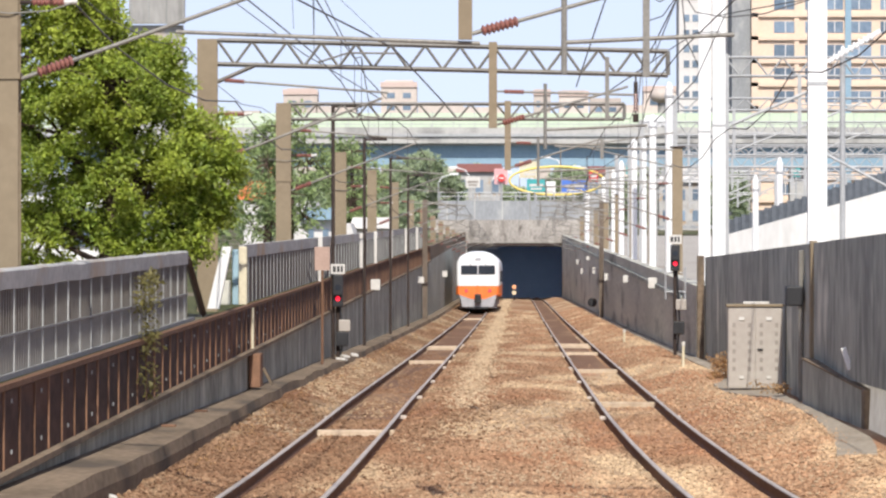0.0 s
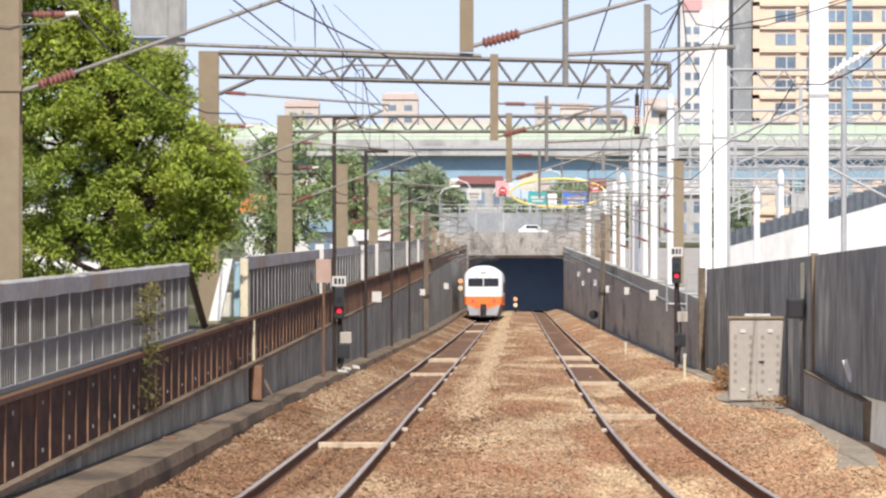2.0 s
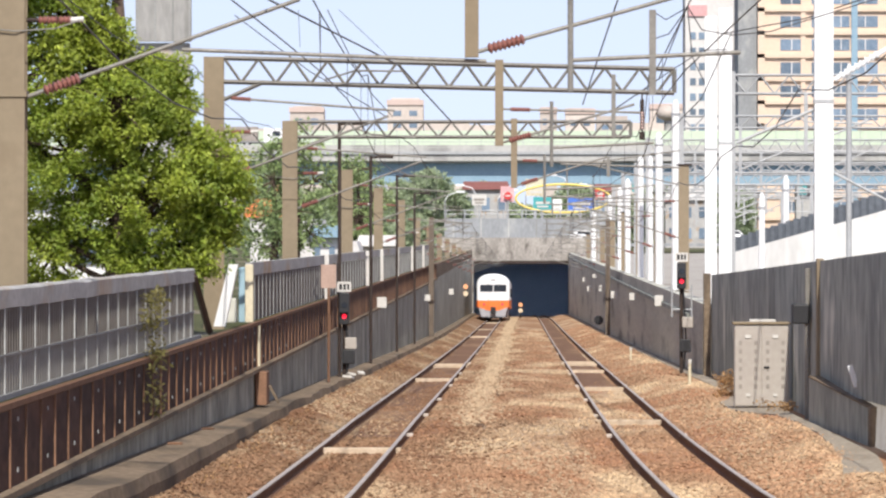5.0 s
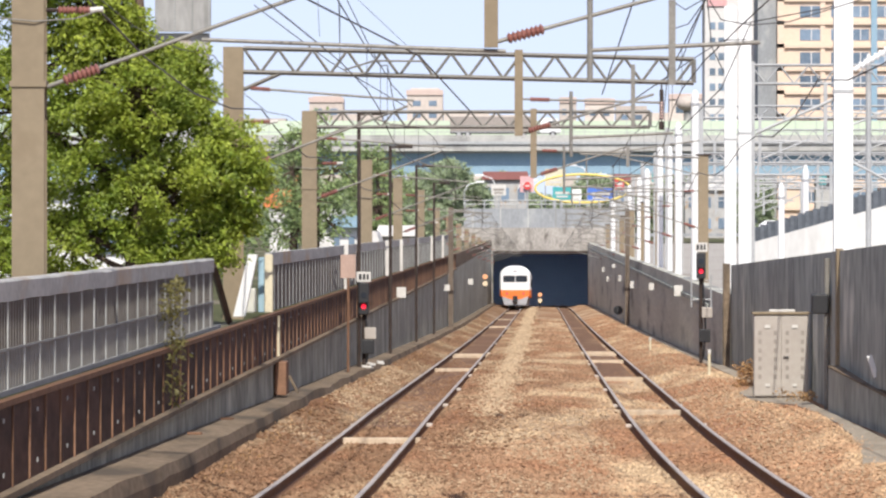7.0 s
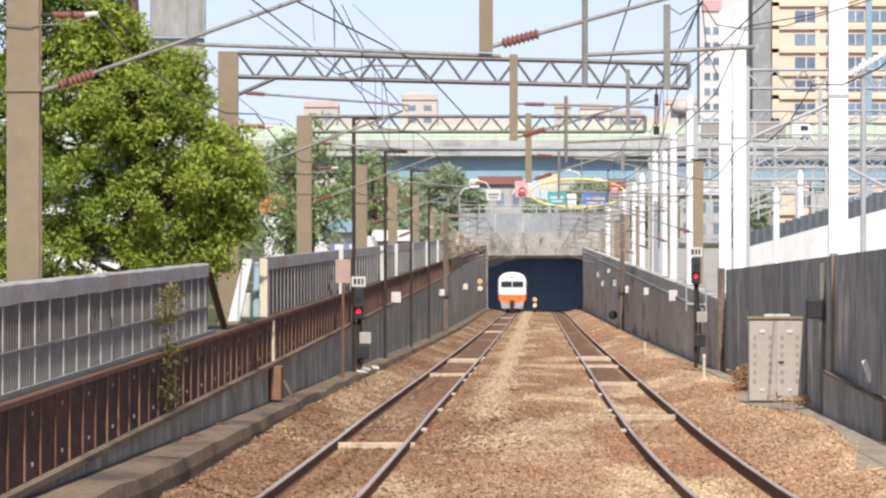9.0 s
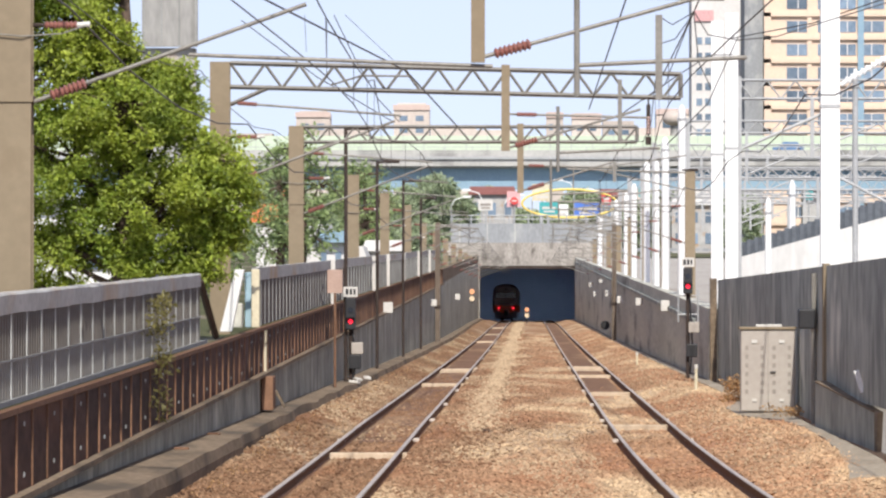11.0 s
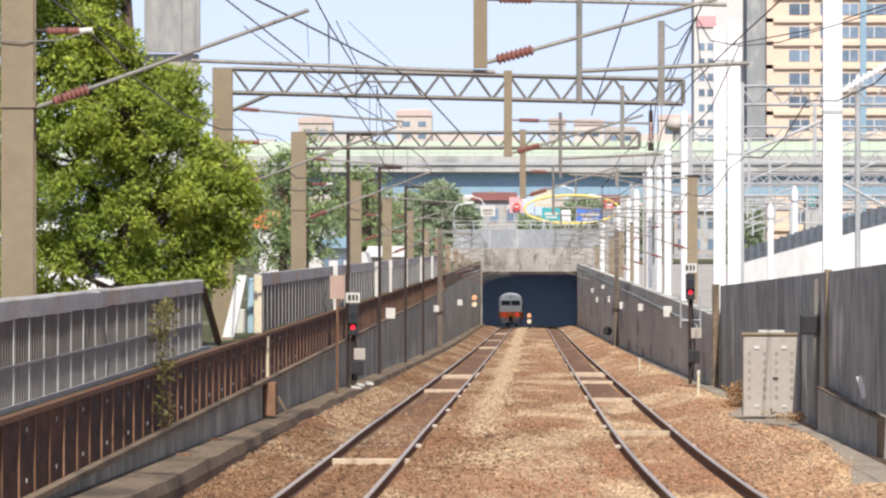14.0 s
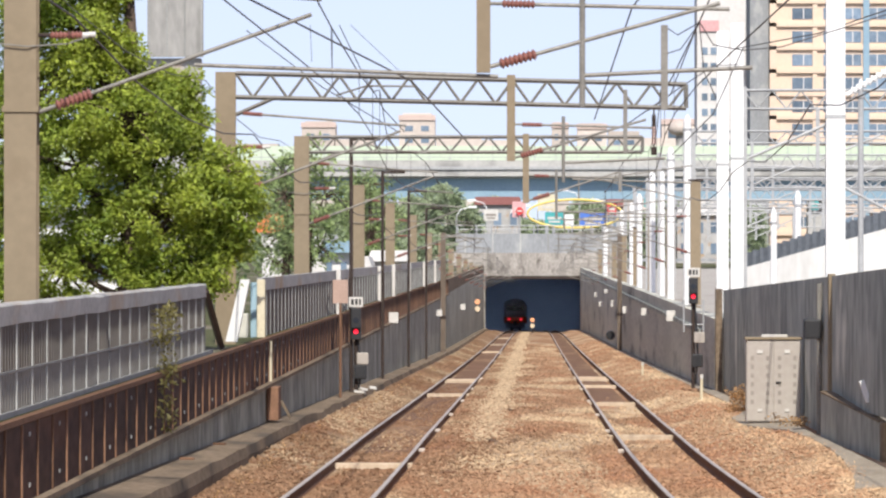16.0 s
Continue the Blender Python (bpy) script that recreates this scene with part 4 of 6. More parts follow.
    cable([(-3.29, 95, EYE + 3.79), (-2.92, 95, EYE + 3.03), (-2.54, 95, EYE + 2.37), (-2.19, 95, EYE + 1.99)], 0.009)
    cable([(-3.43, 95, EYE + 3.79), (-3.41, 95, EYE + 3.03)], 0.007)
    cable([(-3.78, 95, EYE + 3.79), (-3.75, 95, EYE + 3.17)], 0.005)
    cable([(-3.10, 95, EYE + 3.79), (-2.29, 95, EYE + 3.03)], 0.005)
    solid("steady_arm", pipe([(-3.34, 94.8, EYE + 2.6), (-2.82, 94.8, EYE + 2.76), (-1.97, 94.8, EYE + 2.75)], 0.018), GALV, "bent pale steady arm below the lattice girder", "bracket")


build_wires()


# ---- east side masts and gantries ----
def build_east():
    for x, y, top, w in ((5.45, 102.6, 6.3, 0.34), (5.31, 160.0, 6.2, 0.33), (5.34, 149.4, 6.0, 0.33)):
        m = thing("catenary_mast", x, y, TOP_R, "white painted steel overhead-line mast by the wall", "mast", "white masts")
        part("column", mast_mesh(EYE + top - TOP_R, w, WHITE_MAST), None, m, "white H-section column")
        part("band", boxes((-w * 0.54, w * 0.54, -w * 0.54, w * 0.54, EYE + 2.4 - TOP_R, EYE + 2.46 - TOP_R)), PALE_STEEL, m)
        part("base_plate", boxes((-0.3, 0.3, -0.3, 0.3, -0.08, 0.02)), PALE_STEEL, m)
        if w > 0.335:
            zz = EYE - TOP_R
            part("bracket_tube", tubes(((-0.1, 0, zz + 2.31), (-1.58, 0, zz + 1.67), 0.03)), PALE_STEEL, m)
            part("tie_tube", tubes(((0.15, 0, zz + 1.15), (1.3, 0, zz + 0.55), 0.025)), PALE_STEEL, m)
            part("insulator_rod", tube(bmesh.new(), (0.2, 0, zz + 2.82), (1.15, 0, zz + 3.38), 0.045, 10), WHITE_MAST, m, "white insulator rod")
            for q in range(8):
                c0 = 0.32 + q * 0.09
                part("shed", tube(bmesh.new(), (c0, 0, zz + 2.82 + (c0 - 0.2) * 0.59), (c0 + 0.03, 0, zz + 2.84 + (c0 - 0.2) * 0.59), 0.075, 10), WHITE_MAST, m)
    for x, y, top, w in ((8.64, 150, 4.4, 0.15), (5.07, 296, 2.35, 0.28), (5.07, 225, 3.0, 0.22), (5.07, 188, 4.35, 0.26), (5.07, 211, 3.7, 0.28), (5.05, 243, 3.25, 0.28), (5.07, 274, 2.6, 0.28), (5.07, 330, 2.2, 0.28), (5.07, 406, 1.55, 0.35), (7.6, 180, 1.2, 0.2), (8.6, 185, 1.8, 0.22)):
        m = thing("white_pole", x, y, TOP_R - 0.05, "slim white pole with a rounded cap", "pole", "white poles")
        h = EYE + top - TOP_R
        part("shaft", tubes(((0, 0, 0), (0, 0, h), w / 2), n=12), PALE_STEEL if w < 0.16 else WHITE_MAST, m)
        part("cap", tube(bmesh.new(), (0, 0, h), (0, 0, h + 0.2), w / 2, 12, w / 5), WHITE_MAST, m, "rounded white cap")
        part("collar", tubes(((0, 0, h - 0.3), (0, 0, h - 0.24), w / 2 + 0.03), n=12), PALE_STEEL, m)
    for x, y, top in ((5.2, 183, 2.3), (5.2, 217, 1.65), (5.2, 252, 1.5), (5.2, 290, 1.2), (5.2, 330, 0.9), (5.2, 370, 0.6), (5.2, 410, 0.3), (5.2, 450, 0.1)):
        m = thing("catenary_mast", x, y, TOP_R - 0.05, "tan steel overhead-line mast on the east wall", "mast", "overhead-line masts")
        part("column", mast_mesh(EYE + top - TOP_R, 0.33, MAST), None, m, "tan H-section column")
        cz = contact(y) - TOP_R
        part("head_plate", boxes((-0.25, 0.25, -0.2, 0.2, EYE + top - TOP_R, EYE + top - TOP_R + 0.05)), DARK_POLE, m)
        cantilever(m, -0.17, cz - 1.0, RIGHT - 5.2 - 0.3, cz + 0.05, cz + 0.2, post=True)
    # lattice gantries over the yard
    for y, x0, x1, z0, z1 in ((152, 5.6, 18, 3.8, 4.3), (190, 5.3, 18, 3.6, 4.0), (240, 5.3, 20, 3.5, 4.05), (265, 5.3, 22, 2.9, 3.3), (300, 5.3, 24, 2.7, 3.2), (200, 5.4, 17, 2.2, 2.55), (225, 5.5, 18, 1.7, 2.0), (330, 5.3, 26, 2.2, 2.7)):
        g = thing("gantry", x0, y, TOP_R, "pale steel lattice gantry over the yard tracks", "gantry", "lattice gantries")
        truss(g, 0, x1 - x0, EYE + z0 - TOP_R, EYE + z1 - TOP_R, 0, PALE_STEEL, bays=int((x1 - x0) / 0.75))
        part("leg", boxes((x1 - x0 - 0.12, x1 - x0 + 0.12, -0.12, 0.12, 0, EYE + z1 - TOP_R + 0.3)), PALE_STEEL, g)
        part("leg", boxes((-0.1, 0.1, -0.1, 0.1, 0, EYE + z1 - TOP_R + 0.1)), PALE_STEEL, g)
        for k in range(3):
            xx = 2.0 + k * 2.8
            part("hanger", boxes((xx - 0.05, xx + 0.05, -0.05, 0.05, EYE + z0 - TOP_R - 1.6, EYE + z0 - TOP_R)), PALE_STEEL, g)
            part("bracket", tubes(((xx, 0, EYE + z0 - TOP_R - 1.4), (xx + 1.7, 0, EYE + z0 - TOP_R - 0.7), 0.03), ((xx, 0, EYE + z0 - TOP_R - 0.75), (xx + 1.8, 0, EYE + z0 - TOP_R - 0.8), 0.025)), PALE_STEEL, g)
    # curved whitewashed ramp wall with a dark railing
    curve = lambda u: (6.7 + 5.6 * u, 183 - 5 * u + 1.5 * u * u)
    tz = lambda u: EYE - 0.58 + 1.6 * u
    bm, bf, bp = bmesh.new(), bmesh.new(), bmesh.new()
    us = [i / 24 for i in range(25)]
    def strip(bm, lo, hi, off, th):
        rows = []
        for u in us:
            x, y = curve(u)
            rows.append([bm.verts.new((x + off + dx, y, z)) for dx, z in ((0, lo(u)), (0, hi(u)), (th, hi(u)), (th, lo(u)))])
        for a, b in zip(rows, rows[1:]):
            for i in range(4):
                bm.faces.new((a[i], a[(i + 1) % 4], b[(i + 1) % 4], b[i]))
        bm.faces.new(rows[0]), bm.faces.new(rows[-1][::-1])
    strip(bm, lambda u: TOP_R - 0.1, tz, 0, 0.4)
    solid("wall_ramp", bm, RAMP_WALL, "whitewashed concrete wall of a rising ramp", "wall", kind="structure")
    strip(bf, lambda u: tz(u) + 0.01, lambda u: tz(u) + 0.48 + 0.15 * u, 0.15, 0.05)
    rail = solid("ramp_railing", bf, SLATE, "dark grey railing panels along the ramp wall", "railing")
    for u in us:
        x, y = curve(u)
        part("railing_post", boxes((x + 0.1, x + 0.26, y - 0.05, y + 0.05, tz(u) + 0.01, tz(u) + 0.53 + 0.15 * u)), SLATE, rail)


build_east()


# ---- trackside things ----
def build_signal(x, y, z, head_lo, head_hi, label, west):
    s = thing("signal_post", x, y, z, label, "railway signal", "red signals")
    lo, hi = head_lo - z, head_hi - z
    part("post", tubes(((0, 0, 0), (0, 0, hi), 0.05)), DARK_POLE, s)
    part("head", bevelled(boxes((-0.125, 0.125, -0.20, -0.06, lo, hi)), 0.03), BLACK, s, "black signal head")
    lens = tube(bmesh.new(), (0, -0.215, lo + 0.2), (0, -0.2, lo + 0.2), 0.058, 16)
    part("lens", lens, RED_LAMP, s, "lit red lens")
    for k in range(2):
        zc = lo + 0.2 + 0.27 * (k + 1)
        if zc < hi - 0.05:
            part("dark_lens", tube(bmesh.new(), (0, -0.212, zc), (0, -0.2, zc), 0.07, 14), GLASS, s, "unlit lens")
    part("hood", boxes((-0.10, 0.10, -0.32, -0.2, lo + 0.295, lo + 0.312)), BLACK, s)
    part("number_plate", boxes((-0.17, 0.17, -0.15, -0.12, hi + 0.02, hi + 0.26)), PLATE, s, "white plate with dark bars")
    part("plate_bars", boxes((-0.12, -0.05, -0.157, -0.151, hi + 0.07, hi + 0.21), (-0.02, 0.04, -0.157, -0.151, hi + 0.07, hi + 0.21), (0.07, 0.12, -0.157, -0.151, hi + 0.07, hi + 0.21)), BLACK, s)
    part("junction_box", bevelled(boxes((0.02, 0.30, -0.2, -0.05, 0.55 * lo - 0.02, 0.55 * lo + 0.26)), 0.02), CABINET, s, "grey junction box")
    part("lower_box", bevelled(boxes((-0.05, 0.25, -0.18, 0.02, 0.25 * lo, 0.25 * lo + 0.35)), 0.03), BLACK, s, "black relay box")
    part("cable", pipe([(0.06, -0.05, 0.1), (0.12, -0.08, lo * 0.4), (0.05, -0.06, lo)], 0.025), BLACK, s)
    if not west:
        for sx_ in (-0.25, 0.27):
            part("stile", tubes(((sx_, 0, lo - 0.75), (sx_, 0, lo + 0.1), 0.022)), PALE_STEEL, s)
        for k in range(2):
            part("rung", tubes(((-0.25, 0, lo - 0.55 + 0.5 * k), (0.27, 0, lo - 0.55 + 0.5 * k), 0.018)), PALE_STEEL, s)


build_signal(-4.30, 136.0, rz(136) + 0.35, EYE - 2.15, EYE - 1.38, "dark signal post with a lit red lamp by the wall", True)
build_signal(4.2, 150.0, rz(150) + 0.26, EYE - 1.42, EYE - 0.72, "signal post with a lit red lamp and a white ladder frame", False)


def build_cabinet():
    x, y = 4.38, 104.0
    z = rz(y) + 0.24
    c = thing("equipment_cabinet", x, y, z, "grey two-door metal equipment cabinet on the kerb", "cabinet")
    h = 1.52
    part("body", bevelled(boxes((-0.5, 0.5, -0.2, 0.25, 0.0, h)), 0.015), CABINET, c)
    part("roof", bevelled(boxes((-0.53, 0.53, -0.25, 0.28, h, h + 0.045)), 0.012), MAST, c, "rusty overhanging roof sheet")
    part("roof_slab", bevelled(boxes((-0.22, 0.26, -0.15, 0.15, h + 0.046, h + 0.09)), 0.01), PLATE, c, "pale slab lying on the roof")
    for s in (-1, 1):
        d = part("door", bevelled(boxes((-0.485 if s < 0 else 0.006, -0.006 if s < 0 else 0.485, -0.225, -0.202, 0.03, h - 0.03)), 0.006), CABINET, c)
        part("latch", boxes((s * 0.25 - 0.05, s * 0.25 + 0.05, -0.245, -0.226, h - 0.25, h - 0.19)), PLATE, d, "pale latch plate")
        part("latch", boxes((s * 0.25 - 0.04, s * 0.25 + 0.04, -0.245, -0.226, 0.2, 0.25)), PLATE, d, "pale latch plate")
        for col in (-1, 1):
            for k in range(6):
                bz = h - 0.38 - k * 0.16
                part("lettering", boxes((s * 0.25 + col * 0.14 - 0.03, s * 0.25 + col * 0.14 + 0.03, -0.229, -0.2255, bz, bz + 0.08)), BARS, d, "faded dark bars")
    part("handle", boxes((0.04, 0.14, -0.25, -0.226, 0.72, 0.75)), BLACK, c, "black door handle")


build_cabinet()


def build_small():
    # pilasters of the parapet wall
    for x, y, w, m, nm in ((4.95, 94.5, 0.10, MAST, "pilaster"), (4.85, 148.2, 0.24, LEDGE, "pilaster")):
        solid(nm, boxes((x - w / 2, x + 0.06, y - 0.25, y + 0.2, rz(y) - 0.2, rz(y) + 2.9)), m, "tan weathered pilaster on the parapet wall", "pilaster", "pilasters", kind="structure")
    p = solid("drain_pipe", tubes(((4.88, 97.0, rz(97)), (4.88, 97.0, rz(97) + 2.75), 0.05)), GALV, "pale grey vertical drain pipe on the wall", "pipe")
    solid("wall_box", bevelled(boxes((4.62, 4.9, 96.9, 97.4, EYE - 1.52, EYE - 1.18)), 0.03), BLACK, "black electrical box on the wall", "box")
    # low concrete trough wall
    y0, y1 = 72.0, 94.0
    tx, tt = lambda y: 4.75 + (94 - y) * 0.014, lambda y: 0.44 - (94 - y) * 0.008
    w = ribbon(lambda y: [(tx(y), rz(y) - 0.3), (tx(y), tt(y)), (tx(y) + 0.18, tt(y)), (tx(y) + 0.18, rz(y) - 0.3)], span(y0 + 9, y1, 4), True)
    solid("wall_low", w, DARK_CONCRETE, "low dark concrete trough wall", "wall", kind="structure")
    solid("pillar", bevelled(boxes((4.93, 5.17, 80.3, 80.9, rz(80) - 0.3, tt(80.6) + 0.03)), 0.03), LEDGE, "squat pale concrete pillar ending the trough wall", "pillar")
    cap = ribbon(lambda y: [(tx(y) - 0.02, tt(y) + 0.002), (tx(y) - 0.02, tt(y) + 0.025), (tx(y) + 0.18, tt(y) + 0.025), (tx(y) + 0.18, tt(y) + 0.002)], span(81, 94, 4), True)
    solid("trim_low", cap, LEDGE, "pale cap along the trough wall", "trim", kind="structure")
    t = thing("leaning_board", 5.0, 84, tt(84) + 0.026, "small white board leaning on a rusty bracket", "board")
    part("bracket", bevelled(boxes((-0.05, 0.14, -0.06, 0.06, 0, 0.2)), 0.02), RUST_RIB, t, "rusty bracket")
    bm = bevelled(boxes((-0.04, 0.04, -0.03, 0.03, 0.0, 0.34)), 0.01)
    part("board", bm, WHITE_MAST, t, at=pose(-0.05, -0.1, 0.16, 0, -18, 0))
    # rusty steel box and broken slab on the western walkway
    y = 97.0
    solid("rusty_box", bevelled(boxes((WALL_L + 0.02, WALL_L + 0.22, y - 0.5, y + 0.5, rz(y) + 0.41, rz(y) + 0.98)), 0.02), RUST_RIB, "upright rusty steel box on the walkway", "box")
    bm = bevelled(boxes((-0.02, 0.02, -0.15, 0.15, 0.0, 0.34)), 0.01)
    ob = solid("slab", bm, LEDGE, "broken pale slab leaning on the rusty box", "slab")
    ob.matrix_basis = pose(WALL_L + 0.38, y + 0.6, rz(y) + 0.42, 0, -28, 0)
    # notice board on a slim post
    b = thing("notice_board", -4.37, 127, rz(127) + 0.36, "faded pink notice board on a slim post", "sign")
    part("post", tubes(((0, 0, 0), (0, 0, EYE - 1.1 - rz(127) - 0.36), 0.03)), RUST_RIB, b)
    part("board", boxes((-0.17, 0.17, -0.05, -0.02, EYE - 1.15 - rz(127) - 0.4, EYE - 0.62 - rz(127) - 0.4)), PINK_BOARD, b)
    # plates along the walls
    for x, y, z, w in ((WALL_L, 178, -2.12, 0.28), (WALL_L, 262, -2.9, 0.25), (WALL_L, 350, -3.5, 0.3), (WALL_R, 190, -2.2, 0.3), (WALL_R, 235, -2.55, 0.25), (WALL_R, 285, -3.0, 0.3), (WALL_R, 330, -3.1, 0.3), (WALL_R, 390, -3.7, 0.3), (WALL_R, 360, -2.6, 0.2), (WALL_R, 420, -3.3, 0.3)):
        s = 1 if x < 0 else -1
        solid("wall_plate", bevelled(boxes((min(x, x + s * 0.3), max(x, x + s * 0.3), y - 0.02, y + 0.06, EYE + z - w * 0.6, EYE + z + w * 0.6)), 0.01), PLATE, "small pale marker plate fixed to the wall", "plate", "wall plates")
    solid("wall_drum", tube(bmesh.new(), (4.43, 331, EYE - 4.98), (4.43, 331.5, EYE - 4.98), 0.27, 18), BLACK, "black round drum fixed to the retaining wall", "drum")
    # pairs of round reflectors near the tunnel mouth
    for x, y, z in ((-0.24, 545, EYE - 6.98), (-4.62, 455, EYE - 4.42)):
        zz = rz(y) - 0.12 if x > -2 else z - 0.6
        r = thing("reflector_post", x, y, zz, "pair of round orange and cream reflectors on a post", "marker", "reflector pairs")
        part("post", tubes(((0, 0.05, 0), (0, 0.05, z - zz + 0.3), 0.06)), BLACK, r)
        part("disc", tube(bmesh.new(), (0, -0.05, z - zz + 0.28), (0, 0.0, z - zz + 0.28), 0.21, 18), REFLECT, r, "orange round reflector")
        part("disc", tube(bmesh.new(), (0, -0.05, z - zz - 0.28), (0, 0.0, z - zz - 0.28), 0.21, 18), REFLECT_W, r, "cream round reflector")
    # short marker stakes
    for x, y, h in ((3.62, 190, 0.55), (3.95, 134, 0.75)):
        st = thing("marker_stake", x, y, rz(y) - 0.05, "short pale stake standing in the ballast", "stake", "stakes")
        part("shaft", tubes(((0, 0, 0), (0, 0, h), 0.035)), CREAM, st)
        part("tip", tubes(((0, 0, h), (0, 0, h + 0.1), 0.045)), PLATE, st)
    # litter
    ob = solid("litter", bevelled(boxes((-0.04, 0.04, -0.04, 0.04, 0, 0.05)), 0.015), PLATE, "crumpled white litter on the walkway edge", "litter")
    ob.matrix_basis = pose(-3.98, 55.5, tz_rail(55.5) + bed(-3.98, 55.5) + 0.01, 10, 15, 20)
    for lx, ly, lr in ((-4.22, 138.5, 30), (-4.12, 133.0, 70), (-4.05, 141.0, 10)):
        ob = solid("litter", bevelled(boxes((-0.09, 0.09, -0.12, 0.12, 0, 0.06)), 0.02), PLATE, "torn white plastic sheet on the walkway", "litter", "litter")
        ob.matrix_basis = pose(lx, ly, rz(ly) + 0.36, 6, 8, lr)
    rng = random.Random(8)
    wood = mesh("driftwood", bevelled(boxes((-0.09, 0.09, -0.03, 0.03, 0, 0.03)), 0.008), RUST_RIB)
    for x, y in ((-3.6, 118), (-3.7, 112), (-2.4, 120), (-1.2, 79.5), (-4.3, 77), (-4.25, 69)):
        ob = tagged(new("wood_scrap", wood), "dark scrap of wood lying on the ballast", "wood scrap", "wood scraps")
        ob.matrix_basis = pose(x, y, rz(y) + (0.43 if x < -4.1 else bed(x, y) + 0.02), 0, 0, rng.uniform(-30, 30))


build_small()


def build_line_clutter():
    """Posts against the walls and the dark insulator string under the first girder."""
    for x, y, top, w in ((-4.38, 270.0, 0.85, 0.12), (4.5, 300.0, 0.9, 0.12)):
        p = thing("wall_post", x, y, rz(y) + 0.2, "brown steel post standing against the retaining wall", "post", "wall posts")
        h = EYE + top - rz(y) - 0.2
        part("shaft", boxes((-w, w, -w, w, 0, h)), WALL_POST, p)
        part("strap", boxes((-w - 0.03, w + 0.03, -w - 0.03, w + 0.03, h * 0.3, h * 0.3 + 0.16)), DARK_POLE, p, "dark strap")
        part("arm", tubes(((0, 0, h - 0.1), (math.copysign(1.5, -x), 0, h - 0.3), 0.04), ((0, 0, h - 0.6), (math.copysign(1.2, -x), 0, h - 0.35), 0.03)), GALV, p)
    hi = thing("hanging_insulator", 2.0, 95, EYE + 1.72, "dark insulator string hanging under the lattice girder", "insulator")
    part("rod", tubes(((0, 0, 0), (0, 0, 0.72), 0.014)), DARK_POLE, hi)
    for k in range(9):
        part("shed", tube(bmesh.new(), (0, 0, 0.08 + 0.05 * k), (0, 0, 0.11 + 0.05 * k), 0.042, 10, r1=0.03), INSUL if k < 6 else DARK_POLE, hi)
    part("core", tubes(((0, 0, 0.06), (0, 0, 0.56), 0.034)), DARK_POLE, hi)
    part("weight", bevelled(boxes((-0.05, 0.05, -0.05, 0.05, -0.12, 0.02)), 0.015), DARK_POLE, hi)
    # thin tubes bracketing over the tracks further along
    for y, z0, x0, x1 in ((180, 2.15, 1.2, 4.9), (214, 1.35, 0.9, 4.9), (248, 1.25, 1.1, 4.9), (288, 0.75, 1.0, 4.9), (326, 0.55, 1.2, 4.9), (368, 0.2, 1.3, 4.9), (408, -0.1, 1.3, 4.9)):
        c = thing("bracket_frame", 5.0, y, EYE + z0, "thin galvanised bracket frame reaching over the track", "bracket", "bracket frames")
        part("boom", tubes(((0, 0, 0), (x0 - 5.0, 0, 0.12), 0.03)), GALV, c)
        part("stay", tubes(((0, 0, 0.55), (x0 - 4.2, 0, 0.13), 0.022)), GALV, c)
        part("strut", tubes(((0, 0, -0.55), (x0 - 4.0, 0, 0.08), 0.022)), GALV, c)
        part("drop", tubes(((x0 - 4.8, 0, 0.12), (x0 - 4.8, 0, -0.5), 0.025)), GALV, c)


build_line_clutter()


# ---- plants ----
def leaf_cloud(centres, count, size, rng, squash=0.8):
    """Folded leaves scattered through clumps."""
    vs, fs = [], []
    for c in centres:
        cx, cy, cz, r = c
        k = int(count * r ** 2)
        p = rng.normal(0, 1, (k, 3))
        p /= np.linalg.norm(p, axis=1)[:, None]
        p *= (rng.random((k, 1)) ** 0.45) * r
        p[:, 2] *= squash
        for q in p:
            n = rng.normal(0, 0.62, 3) + (0.0, -0.35, 0.8) + q / (np.linalg.norm(q) + 1e-6) * 0.35
            n /= np.linalg.norm(n)
            a = np.cross(n, rng.normal(0, 1, 3))
            a /= np.linalg.norm(a) + 1e-6
            b = np.cross(n, a)
            s = size * rng.uniform(0.6, 1.35)
            o = q + (cx, cy, cz)
            i = len(vs)
            vs += [tuple(o), tuple(o + a * s * 0.5 + b * s * 0.22 + n * s * 0.08), tuple(o + a * s), tuple(o + a * s * 0.5 - b * s * 0.22 + n * s * 0.08)]
            fs += [(i, i + 1, i + 2), (i, i + 2, i + 3)]
    return vs, fs


